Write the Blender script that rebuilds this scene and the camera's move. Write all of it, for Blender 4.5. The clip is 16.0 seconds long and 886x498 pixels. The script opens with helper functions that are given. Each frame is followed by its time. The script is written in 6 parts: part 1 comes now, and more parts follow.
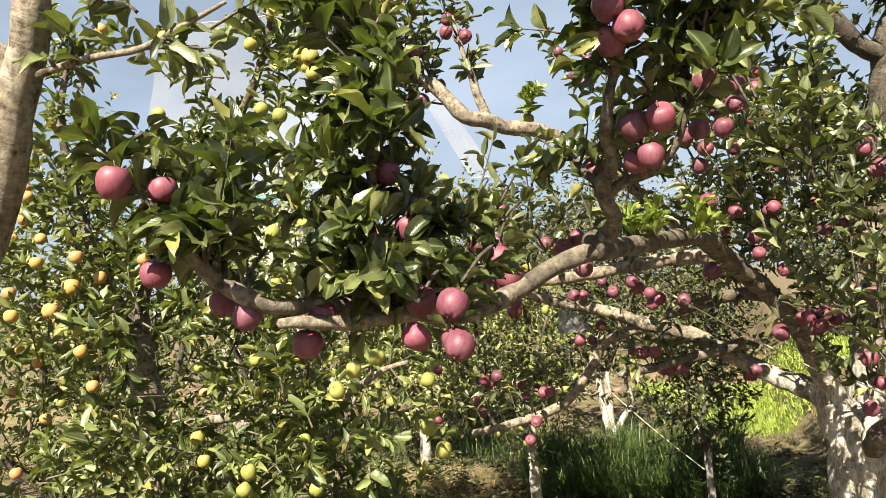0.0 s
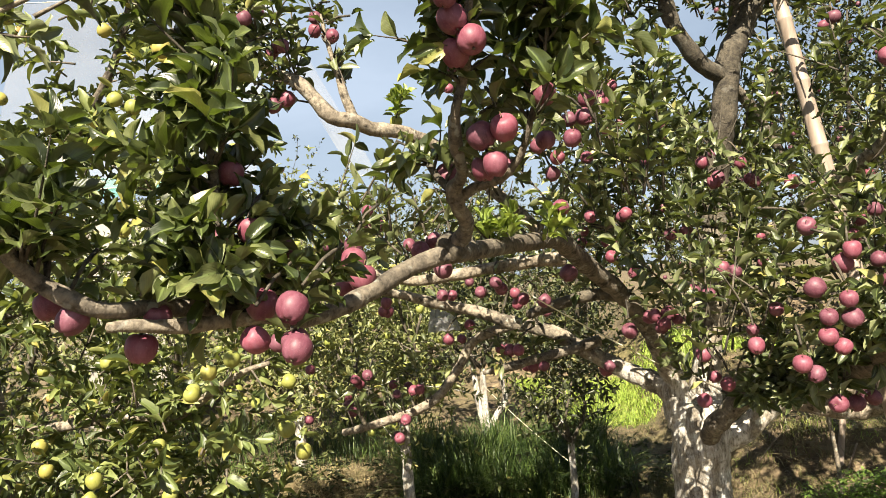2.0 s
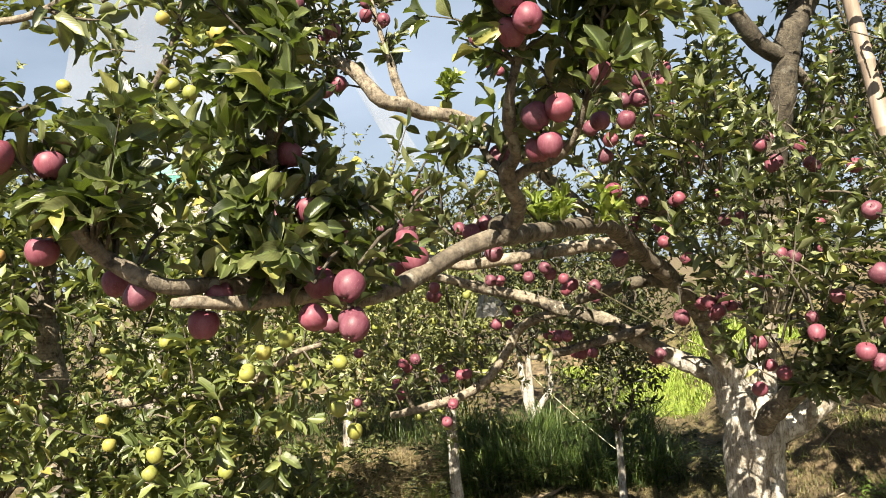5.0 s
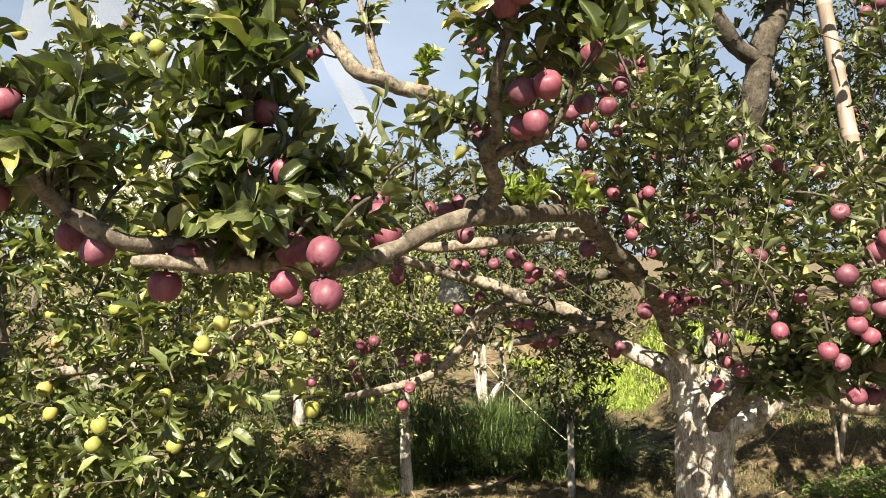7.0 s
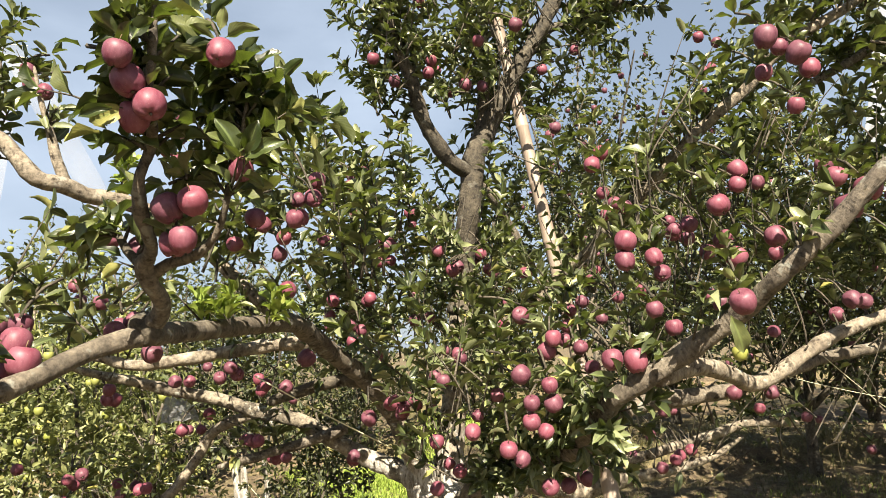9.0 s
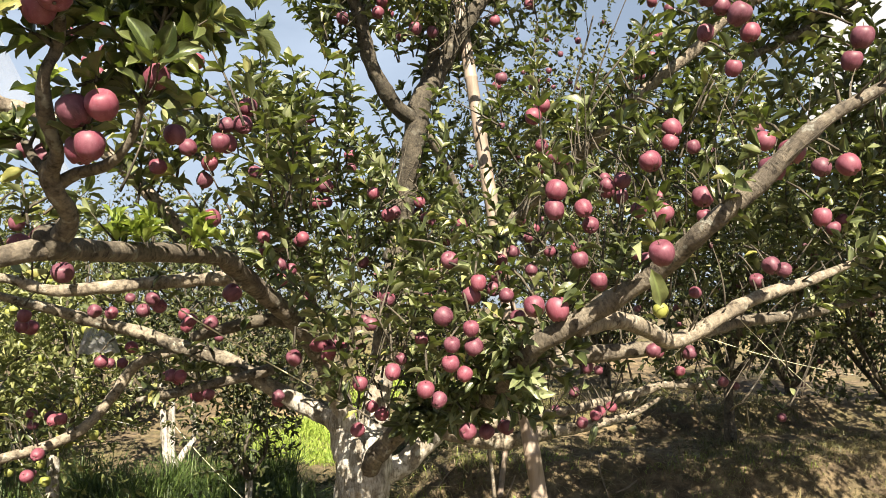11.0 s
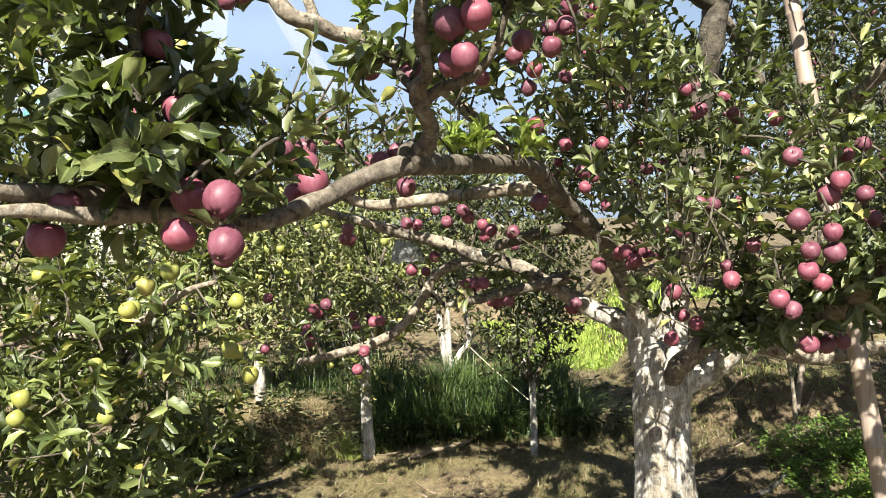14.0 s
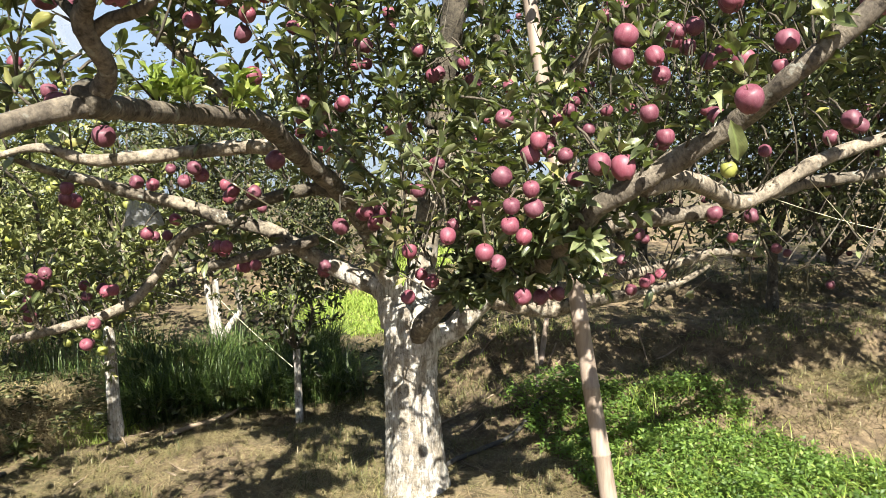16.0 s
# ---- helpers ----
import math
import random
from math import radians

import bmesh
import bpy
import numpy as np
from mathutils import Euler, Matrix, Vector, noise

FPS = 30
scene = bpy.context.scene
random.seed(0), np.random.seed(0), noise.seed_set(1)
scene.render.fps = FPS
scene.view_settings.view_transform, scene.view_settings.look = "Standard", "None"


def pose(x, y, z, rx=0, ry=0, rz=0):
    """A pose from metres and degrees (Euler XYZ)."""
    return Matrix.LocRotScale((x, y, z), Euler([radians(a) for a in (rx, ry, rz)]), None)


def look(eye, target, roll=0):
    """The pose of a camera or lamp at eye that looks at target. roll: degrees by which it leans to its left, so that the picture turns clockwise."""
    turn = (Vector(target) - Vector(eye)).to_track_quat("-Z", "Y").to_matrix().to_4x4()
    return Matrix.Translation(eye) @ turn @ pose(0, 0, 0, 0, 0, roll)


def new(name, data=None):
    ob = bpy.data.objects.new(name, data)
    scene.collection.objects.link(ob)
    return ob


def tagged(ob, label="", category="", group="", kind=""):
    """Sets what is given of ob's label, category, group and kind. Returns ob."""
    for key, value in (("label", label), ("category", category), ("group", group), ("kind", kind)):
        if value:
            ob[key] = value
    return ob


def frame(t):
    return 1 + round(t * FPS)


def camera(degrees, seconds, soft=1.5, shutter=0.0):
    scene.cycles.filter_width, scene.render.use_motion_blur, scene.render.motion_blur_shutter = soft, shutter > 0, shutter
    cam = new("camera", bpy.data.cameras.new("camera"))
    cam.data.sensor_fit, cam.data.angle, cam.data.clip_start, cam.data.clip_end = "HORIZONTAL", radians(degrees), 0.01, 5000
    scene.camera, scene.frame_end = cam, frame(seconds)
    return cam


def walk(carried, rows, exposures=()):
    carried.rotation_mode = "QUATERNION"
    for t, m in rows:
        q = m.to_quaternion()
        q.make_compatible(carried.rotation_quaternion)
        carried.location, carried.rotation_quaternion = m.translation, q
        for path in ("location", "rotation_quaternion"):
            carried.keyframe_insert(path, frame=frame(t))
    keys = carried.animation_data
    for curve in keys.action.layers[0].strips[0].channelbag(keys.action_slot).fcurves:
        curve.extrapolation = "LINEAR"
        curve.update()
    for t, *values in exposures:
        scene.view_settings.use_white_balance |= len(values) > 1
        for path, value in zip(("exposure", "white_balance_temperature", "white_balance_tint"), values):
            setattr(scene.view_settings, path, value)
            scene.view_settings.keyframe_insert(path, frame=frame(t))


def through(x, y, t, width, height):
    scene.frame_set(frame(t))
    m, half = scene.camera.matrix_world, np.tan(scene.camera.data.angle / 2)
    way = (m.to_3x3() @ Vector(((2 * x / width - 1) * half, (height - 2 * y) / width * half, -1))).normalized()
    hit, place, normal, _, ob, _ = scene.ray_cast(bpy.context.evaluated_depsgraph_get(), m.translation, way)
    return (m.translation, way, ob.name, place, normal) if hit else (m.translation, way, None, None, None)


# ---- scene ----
# the camera and its walk
cam = camera(64.9, 16.0, 0.85)
PATH = [
    (0, (0.187, -0.411, 1.759), (0.021, 1.579, 1.879), -4.7),
    (0.5, (0.208, -0.413, 1.762), (0.099, 1.58, 1.886), -4.1),
    (1, (0.232, -0.41, 1.756), (0.2, 1.587, 1.872), -3.9),
    (1.5, (0.263, -0.424, 1.762), (0.323, 1.573, 1.863), -4.0),
    (2, (0.286, -0.434, 1.763), (0.435, 1.559, 1.851), -4.4),
    (2.5, (0.291, -0.433, 1.758), (0.518, 1.552, 1.84), -5.1),
    (3, (0.299, -0.424, 1.751), (0.567, 1.556, 1.839), -5.5),
    (3.5, (0.287, -0.429, 1.755), (0.525, 1.554, 1.86), -5.3),
    (4, (0.253, -0.427, 1.769), (0.4, 1.565, 1.88), -4.7),
    (4.5, (0.262, -0.432, 1.752), (0.316, 1.565, 1.845), -4.5),
    (4.7, (0.265, -0.435, 1.75), (0.291, 1.563, 1.831), -4.3),
    (6.8, (0.196, -0.386, 1.713), (0.305, 1.611, 1.734), -0.7),
    (7, (0.215, -0.377, 1.719), (0.358, 1.617, 1.744), -0.8),
    (7.5, (0.333, -0.376, 1.728), (0.606, 1.604, 1.796), -1.3),
    (8, (0.439, -0.377, 1.741), (0.893, 1.567, 1.867), -2.3),
    (8.5, (0.509, -0.402, 1.748), (1.127, 1.489, 1.95), -3.5),
    (9, (0.539, -0.416, 1.75), (1.261, 1.428, 2.033), -3.9),
    (9.5, (0.576, -0.425, 1.749), (1.394, 1.371, 2.073), -2.8),
    (9.7, (0.597, -0.427, 1.74), (1.469, 1.344, 2.061), -1.8),
    (11.8, (0.616, -0.404, 1.634), (1.369, 1.447, 1.713), 0.6),
    (12, (0.585, -0.405, 1.625), (1.199, 1.497, 1.69), 0.0),
    (12.5, (0.478, -0.396, 1.649), (0.822, 1.574, 1.682), -1.0),
    (13, (0.399, -0.363, 1.667), (0.609, 1.625, 1.664), -1.2),
    (13.5, (0.377, -0.311, 1.665), (0.575, 1.679, 1.622), -1.6),
    (14, (0.324, -0.265, 1.675), (0.547, 1.721, 1.601), -2.0),
    (14.5, (0.324, -0.266, 1.663), (0.608, 1.711, 1.558), -2.3),
    (15, (0.408, -0.269, 1.66), (0.818, 1.683, 1.516), -2.8),
    (15.5, (0.512, -0.272, 1.633), (1.117, 1.626, 1.458), -2.5),
    (16, (0.577, -0.268, 1.622), (1.352, 1.567, 1.446), -1.4),
]
SKY_STRENGTH, SUN_STRENGTH, EXPOSURE = 0.031, 5.0, 1.83
# the camera's own white balance drifts from warm to neutral
walk(cam, [(t, look(eye, target, roll)) for t, eye, target, roll in PATH],
     [(0.0, EXPOSURE - 0.07, 7200, 10), (12.0, EXPOSURE - 0.04, 7150, 11), (12.6, EXPOSURE, 6500, 8), (16.0, EXPOSURE, 6450, 10)])

# ---- world, sun, exposure ----
SUN = Vector((-0.20, -0.69, 0.70)).normalized()
world = bpy.data.worlds.new("sky")
scene.world = world
world.use_nodes = True
wn, wl = world.node_tree.nodes, world.node_tree.links
wn.clear()
sky = wn.new("ShaderNodeTexSky")
sky.sky_type, sky.sun_disc = "NISHITA", False
sky.sun_elevation = math.asin(SUN.z)
sky.sun_rotation = math.atan2(SUN.x, SUN.y)
sky.air_density, sky.dust_density, sky.ozone_density = 1.0, 1.2, 1.0
bg = wn.new("ShaderNodeBackground")
bg.inputs[1].default_value = SKY_STRENGTH
wo = wn.new("ShaderNodeOutputWorld")
# thin high haze over the blue
veil = wn.new("ShaderNodeRGB")
veil.outputs[0].default_value = (5.8, 7.4, 9.9, 1)
wtc, wnoise = wn.new("ShaderNodeTexCoord"), wn.new("ShaderNodeTexNoise")
wnoise.inputs["Scale"].default_value, wnoise.inputs["Detail"].default_value = 2.2, 6
wmap = wn.new("ShaderNodeMapping")
wmap.inputs["Scale"].default_value = (1, 1, 2.5)
wmix = wn.new("ShaderNodeMix")
wmix.data_type = "RGBA"
wramp = wn.new("ShaderNodeValToRGB")
wramp.color_ramp.elements[0].position, wramp.color_ramp.elements[0].color = 0.36, (0.42, 0.42, 0.42, 1)
wramp.color_ramp.elements[1].position, wramp.color_ramp.elements[1].color = 0.62, (0.92, 0.92, 0.92, 1)
wl.new(wtc.outputs["Generated"], wmap.inputs[0])
wl.new(wmap.outputs[0], wnoise.inputs["Vector"])
wl.new(wnoise.outputs[0], wramp.inputs[0])
wsep, wfall, wthin = wn.new("ShaderNodeSeparateXYZ"), wn.new("ShaderNodeMapRange"), wn.new("ShaderNodeMath")
wfall.inputs[1].default_value, wfall.inputs[2].default_value = 0.42, 0.62
wfall.inputs[3].default_value, wfall.inputs[4].default_value = 1.0, 0.06
wthin.operation = "MULTIPLY"
wl.new(wtc.outputs["Generated"], wsep.inputs[0])
wl.new(wsep.outputs[2], wfall.inputs[0])
wl.new(wramp.outputs[0], wthin.inputs[0])
wl.new(wfall.outputs[0], wthin.inputs[1])
wl.new(wthin.outputs[0], wmix.inputs[0])
wl.new(sky.outputs[0], wmix.inputs[6])
wl.new(veil.outputs[0], wmix.inputs[7])
wl.new(wmix.outputs[2], bg.inputs[0])
wl.new(bg.outputs[0], wo.inputs[0])
sun = new("sun", bpy.data.lights.new("sun", "SUN"))
sun.data.energy, sun.data.angle, sun.data.color = SUN_STRENGTH, radians(0.5), (1.0, 0.94, 0.81)
sun.matrix_world = look((0, 0, 12), Vector((0, 0, 12)) - SUN)


# ---- materials ----
def material(name):
    m = bpy.data.materials.new(name)
    m.use_nodes = True
    n = m.node_tree.nodes
    return m, n, m.node_tree.links, n["Principled BSDF"]


def ramp(n, stops):
    r = n.new("ShaderNodeValToRGB")
    e = r.color_ramp.elements
    while len(e) < len(stops):
        e.new(0.5)
    for el, (p, c) in zip(e, stops):
        el.position, el.color = p, (*c, 1)
    return r


def noise_tex(n, l, scale, detail=5.0, coords=None, stretch=None, rough=0.6):
    t = n.new("ShaderNodeTexNoise")
    t.inputs["Scale"].default_value, t.inputs["Detail"].default_value, t.inputs["Roughness"].default_value = scale, detail, rough
    if coords is not None:
        if stretch:
            mp = n.new("ShaderNodeMapping")
            mp.inputs["Scale"].default_value = stretch
            l.new(coords, mp.inputs["Vector"])
            coords = mp.outputs[0]
        l.new(coords, t.inputs["Vector"])
    return t


def mix_rgb(n, l, fac, a, b, mode="MIX"):
    m = n.new("ShaderNodeMix")
    m.data_type, m.blend_type = "RGBA", mode
    for sock, v in ((m.inputs[0], fac), (m.inputs[6], a), (m.inputs[7], b)):
        if isinstance(v, (int, float)):
            sock.default_value = v
        elif isinstance(v, tuple):
            sock.default_value = (*v, 1)
        else:
            l.new(v, sock)
    return m.outputs[2]


def bump(n, l, bsdf, height, strength, distance):
    b = n.new("ShaderNodeBump")
    b.inputs["Strength"].default_value, b.inputs["Distance"].default_value = strength, distance
    l.new(height, b.inputs["Height"])
    l.new(b.outputs[0], bsdf.inputs["Normal"])


def leaf_material(name, dark, mid, light, yellow, through_col, through=0.3, rough=0.42):
    """Waxy leaf: colour varies from leaf to leaf, paler midrib and veins, light comes through the blade."""
    m, n, l, b = material(name)
    geo, tex = n.new("ShaderNodeNewGeometry"), n.new("ShaderNodeTexCoord")
    info = n.new("ShaderNodeObjectInfo")
    add = n.new("ShaderNodeMath")
    add.operation = "ADD"
    l.new(geo.outputs["Random Per Island"], add.inputs[0])
    l.new(info.outputs["Random"], add.inputs[1])
    fr = n.new("ShaderNodeMath")
    fr.operation = "FRACT"
    l.new(add.outputs[0], fr.inputs[0])
    r = ramp(n, [(0.0, dark), (0.45, mid), (0.94, light), (1.0, yellow)])
    l.new(fr.outputs[0], r.inputs[0])
    blot = noise_tex(n, l, 38, 4, geo.outputs["Position"])
    br = ramp(n, [(0.3, (0.72, 0.72, 0.72)), (0.75, (1.18, 1.14, 1.05))])
    l.new(blot.outputs[0], br.inputs[0])
    col = mix_rgb(n, l, 1.0, r.outputs[0], br.outputs[0], "MULTIPLY")
    sep = n.new("ShaderNodeSeparateXYZ")
    l.new(tex.outputs["UV"], sep.inputs[0])
    off = n.new("ShaderNodeMath")
    off.operation = "SUBTRACT"
    off.inputs[1].default_value = 0.5
    l.new(sep.outputs[0], off.inputs[0])
    ab = n.new("ShaderNodeMath")
    ab.operation = "ABSOLUTE"
    l.new(off.outputs[0], ab.inputs[0])
    rib = ramp(n, [(0.03, (1, 1, 1)), (0.09, (0, 0, 0))])
    l.new(ab.outputs[0], rib.inputs[0])
    k = n.new("ShaderNodeMath")
    k.operation = "MULTIPLY"
    k.inputs[1].default_value = 0.45
    l.new(rib.outputs[0], k.inputs[0])
    # side veins slant from the midrib to the margin
    slant = n.new("ShaderNodeMath")
    slant.operation = "MULTIPLY_ADD"
    slant.inputs[1].default_value = -1.1
    l.new(ab.outputs[0], slant.inputs[0])
    l.new(sep.outputs[1], slant.inputs[2])
    many = n.new("ShaderNodeMath")
    many.operation = "MULTIPLY"
    many.inputs[1].default_value = 50.0
    l.new(slant.outputs[0], many.inputs[0])
    wavy = n.new("ShaderNodeMath")
    wavy.operation = "SINE"
    l.new(many.outputs[0], wavy.inputs[0])
    vein = ramp(n, [(0.0, (0.94, 0.94, 0.94)), (0.75, (1.0, 1.0, 1.0)), (1.0, (1.09, 1.08, 1.05))])
    l.new(wavy.outputs[0], vein.inputs[0])
    col = mix_rgb(n, l, 1.0, col, vein.outputs[0], "MULTIPLY")
    col = mix_rgb(n, l, k.outputs[0], col, (0.20, 0.26, 0.09))
    l.new(col, b.inputs["Base Color"])
    b.inputs["Roughness"].default_value = rough
    b.inputs["Specular IOR Level"].default_value = 0.55
    puckered = n.new("ShaderNodeMath")
    puckered.operation = "MULTIPLY_ADD"
    puckered.inputs[1].default_value = -0.08
    l.new(wavy.outputs[0], puckered.inputs[0])
    l.new(blot.outputs[0], puckered.inputs[2])
    bump(n, l, b, puckered.outputs[0], 0.35, 0.003)
    tr = n.new("ShaderNodeBsdfTranslucent")
    tc = mix_rgb(n, l, 1.0, through_col, br.outputs[0], "MULTIPLY")
    l.new(tc, tr.inputs[0])
    mx = n.new("ShaderNodeMixShader")
    mx.inputs[0].default_value = through
    l.new(b.outputs[0], mx.inputs[1])
    l.new(tr.outputs[0], mx.inputs[2])
    l.new(mx.outputs[0], n["Material Output"].inputs[0])
    return m


def bark_material(name, low, high, lichen, amount, whitewash=None):
    """Blotched, scaly bark with fine rings round the limb; limewash flakes off below a height."""
    m, n, l, b = material(name)
    tex = n.new("ShaderNodeTexCoord")
    along, spread, ringed = n.new("ShaderNodeVectorMath"), n.new("ShaderNodeVectorMath"), n.new("ShaderNodeVectorMath")
    along.operation = spread.operation = "MULTIPLY"
    along.inputs[1].default_value, spread.inputs[1].default_value = (95, 0, 0), (14, 14, 14)
    l.new(tex.outputs["UV"], along.inputs[0])
    l.new(tex.outputs["Object"], spread.inputs[0])
    l.new(along.outputs[0], ringed.inputs[0])
    l.new(spread.outputs[0], ringed.inputs[1])
    ring = noise_tex(n, l, 1.0, 4, ringed.outputs[0], None, 0.6)
    big = noise_tex(n, l, 13, 7, tex.outputs["Object"], None, 0.68)
    fine = noise_tex(n, l, 60, 8, tex.outputs["Object"], (1, 1, 0.8), 0.72)
    r = ramp(n, [(0.38, low), (0.6, high)])
    l.new(big.outputs[0], r.inputs[0])
    fr = ramp(n, [(0.36, (0.42, 0.40, 0.38)), (0.5, (0.9, 0.89, 0.87)), (0.68, (1.3, 1.28, 1.22))])
    l.new(fine.outputs[0], fr.inputs[0])
    col = mix_rgb(n, l, 1.0, r.outputs[0], fr.outputs[0], "MULTIPLY")
    rr = ramp(n, [(0.34, (0.55, 0.53, 0.50)), (0.48, (1, 1, 1)), (0.66, (1.22, 1.2, 1.16))])
    l.new(ring.outputs[0], rr.inputs[0])
    col = mix_rgb(n, l, 0.3 if whitewash else 0.55, col, rr.outputs[0], "MULTIPLY")
    scar = noise_tex(n, l, 26, 3, tex.outputs["Object"])
    sr = ramp(n, [(0.32, (0.32, 0.29, 0.26)), (0.40, (1, 1, 1))])
    l.new(scar.outputs[0], sr.inputs[0])
    col = mix_rgb(n, l, 1.0, col, sr.outputs[0], "MULTIPLY")
    sp = noise_tex(n, l, 23, 3, tex.outputs["Object"])
    lr = ramp(n, [(0.60, (0, 0, 0)), (0.66, (amount, amount, amount))])
    l.new(sp.outputs[0], lr.inputs[0])
    col = mix_rgb(n, l, lr.outputs[0], col, lichen)
    if whitewash:
        flake = noise_tex(n, l, 6, 10, tex.outputs["Object"], (1.9, 1.9, 0.3), 0.78)
        wr = ramp(n, [(0.44, (0.06, 0.06, 0.06)), (0.51, (0.55, 0.55, 0.55)), (0.60, (1, 1, 1))])
        l.new(flake.outputs[0], wr.inputs[0])
        sep = n.new("ShaderNodeSeparateXYZ")
        l.new(tex.outputs["Object"], sep.inputs[0])
        wob = n.new("ShaderNodeMath")
        wob.operation = "MULTIPLY_ADD"
        wob.inputs[1].default_value = 0.5
        l.new(big.outputs[0], wob.inputs[0])
        l.new(sep.outputs[2], wob.inputs[2])
        edge = n.new("ShaderNodeMapRange")
        edge.inputs[1].default_value, edge.inputs[2].default_value = whitewash, whitewash + 0.12
        edge.inputs[3].default_value, edge.inputs[4].default_value = 1.0, 0.0
        l.new(wob.outputs[0], edge.inputs[0])
        fac = n.new("ShaderNodeMath")
        fac.operation = "MULTIPLY"
        l.new(wr.outputs[0], fac.inputs[0])
        l.new(edge.outputs[0], fac.inputs[1])
        tint = ramp(n, [(0.35, (0.40, 0.365, 0.32)), (0.5, (0.56, 0.545, 0.52)), (0.65, (0.67, 0.66, 0.64))])
        l.new(sp.outputs[0], tint.inputs[0])
        crack = noise_tex(n, l, 48, 7, tex.outputs["Object"], (1.3, 1.3, 0.4), 0.75)
        cr = ramp(n, [(0.38, (0.25, 0.24, 0.22)), (0.47, (0.85, 0.84, 0.82)), (0.55, (1, 1, 1))])
        l.new(crack.outputs[0], cr.inputs[0])
        washed = mix_rgb(n, l, 1.0, tint.outputs[0], cr.outputs[0], "MULTIPLY")
        col = mix_rgb(n, l, fac.outputs[0], col, washed)
    l.new(col, b.inputs["Base Color"])
    b.inputs["Roughness"].default_value = 0.85
    rough_up = n.new("ShaderNodeMath")
    rough_up.operation = "MULTIPLY_ADD"
    rough_up.inputs[1].default_value = 0.15 if whitewash else 0.6
    l.new(ring.outputs[0], rough_up.inputs[0])
    l.new(fine.outputs[0], rough_up.inputs[2])
    bump(n, l, b, rough_up.outputs[0], 0.9, 0.008)
    return m


def apple_material(name, stops, pale, dots):
    """Skin with upright streaks, a dusty bloom and small pale dots."""
    m, n, l, b = material(name)
    tex, info = n.new("ShaderNodeTexCoord"), n.new("ShaderNodeObjectInfo")
    streak = noise_tex(n, l, 4.5, 6, tex.outputs["Object"], (3, 3, 0.6))
    r = ramp(n, stops)
    sh = n.new("ShaderNodeMath")
    sh.operation = "MULTIPLY_ADD"
    sh.inputs[1].default_value = 0.5
    l.new(streak.outputs[0], sh.inputs[0])
    rr = n.new("ShaderNodeMath")
    rr.operation = "MULTIPLY"
    rr.inputs[1].default_value = 0.5
    l.new(info.outputs["Random"], rr.inputs[0])
    l.new(rr.outputs[0], sh.inputs[2])
    l.new(sh.outputs[0], r.inputs[0])
    bloom = noise_tex(n, l, 2.4, 5, tex.outputs["Object"], (1.4, 1.4, 0.8), 0.58)
    bl = ramp(n, [(0.28, (0.06, 0.06, 0.06)), (0.75, (0.50, 0.50, 0.50))])
    l.new(bloom.outputs[0], bl.inputs[0])
    col = mix_rgb(n, l, bl.outputs[0], r.outputs[0], pale)
    v = n.new("ShaderNodeTexVoronoi")
    v.inputs["Scale"].default_value = 26
    l.new(tex.outputs["Object"], v.inputs["Vector"])
    vr = ramp(n, [(0.10, (0.55, 0.55, 0.55)), (0.2, (0, 0, 0))])
    l.new(v.outputs["Distance"], vr.inputs[0])
    col = mix_rgb(n, l, vr.outputs[0], col, dots)
    l.new(col, b.inputs["Base Color"])
    b.inputs["Roughness"].default_value = 0.5
    b.inputs["Specular IOR Level"].default_value = 0.35
    bump(n, l, b, bloom.outputs[0], 0.06, 0.003)
    return m


def plain(name, stops, scale, rough=0.7, stretch=None, bumped=0.3, depth=0.004):
    m, n, l, b = material(name)
    tex = n.new("ShaderNodeTexCoord")
    t = noise_tex(n, l, scale, 6, tex.outputs["Object"], stretch)
    r = ramp(n, stops)
    l.new(t.outputs[0], r.inputs[0])
    l.new(r.outputs[0], b.inputs["Base Color"])
    b.inputs["Roughness"].default_value = rough
    bump(n, l, b, t.outputs[0], bumped, depth)
    return m


def blade_material(name, a, b_, c, through=0.25):
    m, n, l, b = material(name)
    geo = n.new("ShaderNodeNewGeometry")
    r = ramp(n, [(0.0, a), (0.55, b_), (1.0, c)])
    l.new(geo.outputs["Random Per Island"], r.inputs[0])
    l.new(r.outputs[0], b.inputs["Base Color"])
    b.inputs["Roughness"].default_value = 0.5
    tr = n.new("ShaderNodeBsdfTranslucent")
    l.new(r.outputs[0], tr.inputs[0])
    mx = n.new("ShaderNodeMixShader")
    mx.inputs[0].default_value = through
    l.new(b.outputs[0], mx.inputs[1])
    l.new(tr.outputs[0], mx.inputs[2])
    l.new(mx.outputs[0], n["Material Output"].inputs[0])
    return m


LEAF = leaf_material("apple leaf", (0.014, 0.021, 0.008), (0.074, 0.094, 0.040), (0.238, 0.264, 0.145), (0.30, 0.28, 0.09), (0.23, 0.31, 0.050), 0.16, 0.36)
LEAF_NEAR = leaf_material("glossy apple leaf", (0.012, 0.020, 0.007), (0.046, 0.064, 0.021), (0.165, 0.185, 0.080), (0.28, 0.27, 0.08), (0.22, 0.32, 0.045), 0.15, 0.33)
LEAF_FRESH = leaf_material("fresh young leaf", (0.09, 0.14, 0.03), (0.17, 0.24, 0.05), (0.27, 0.34, 0.08), (0.34, 0.36, 0.09), (0.34, 0.46, 0.07), 0.3, 0.42)
LEAF_PALE = leaf_material("pale apple leaf", (0.022, 0.034, 0.011), (0.076, 0.108, 0.032), (0.205, 0.240, 0.088), (0.34, 0.29, 0.08), (0.31, 0.37, 0.07), 0.20, 0.44)
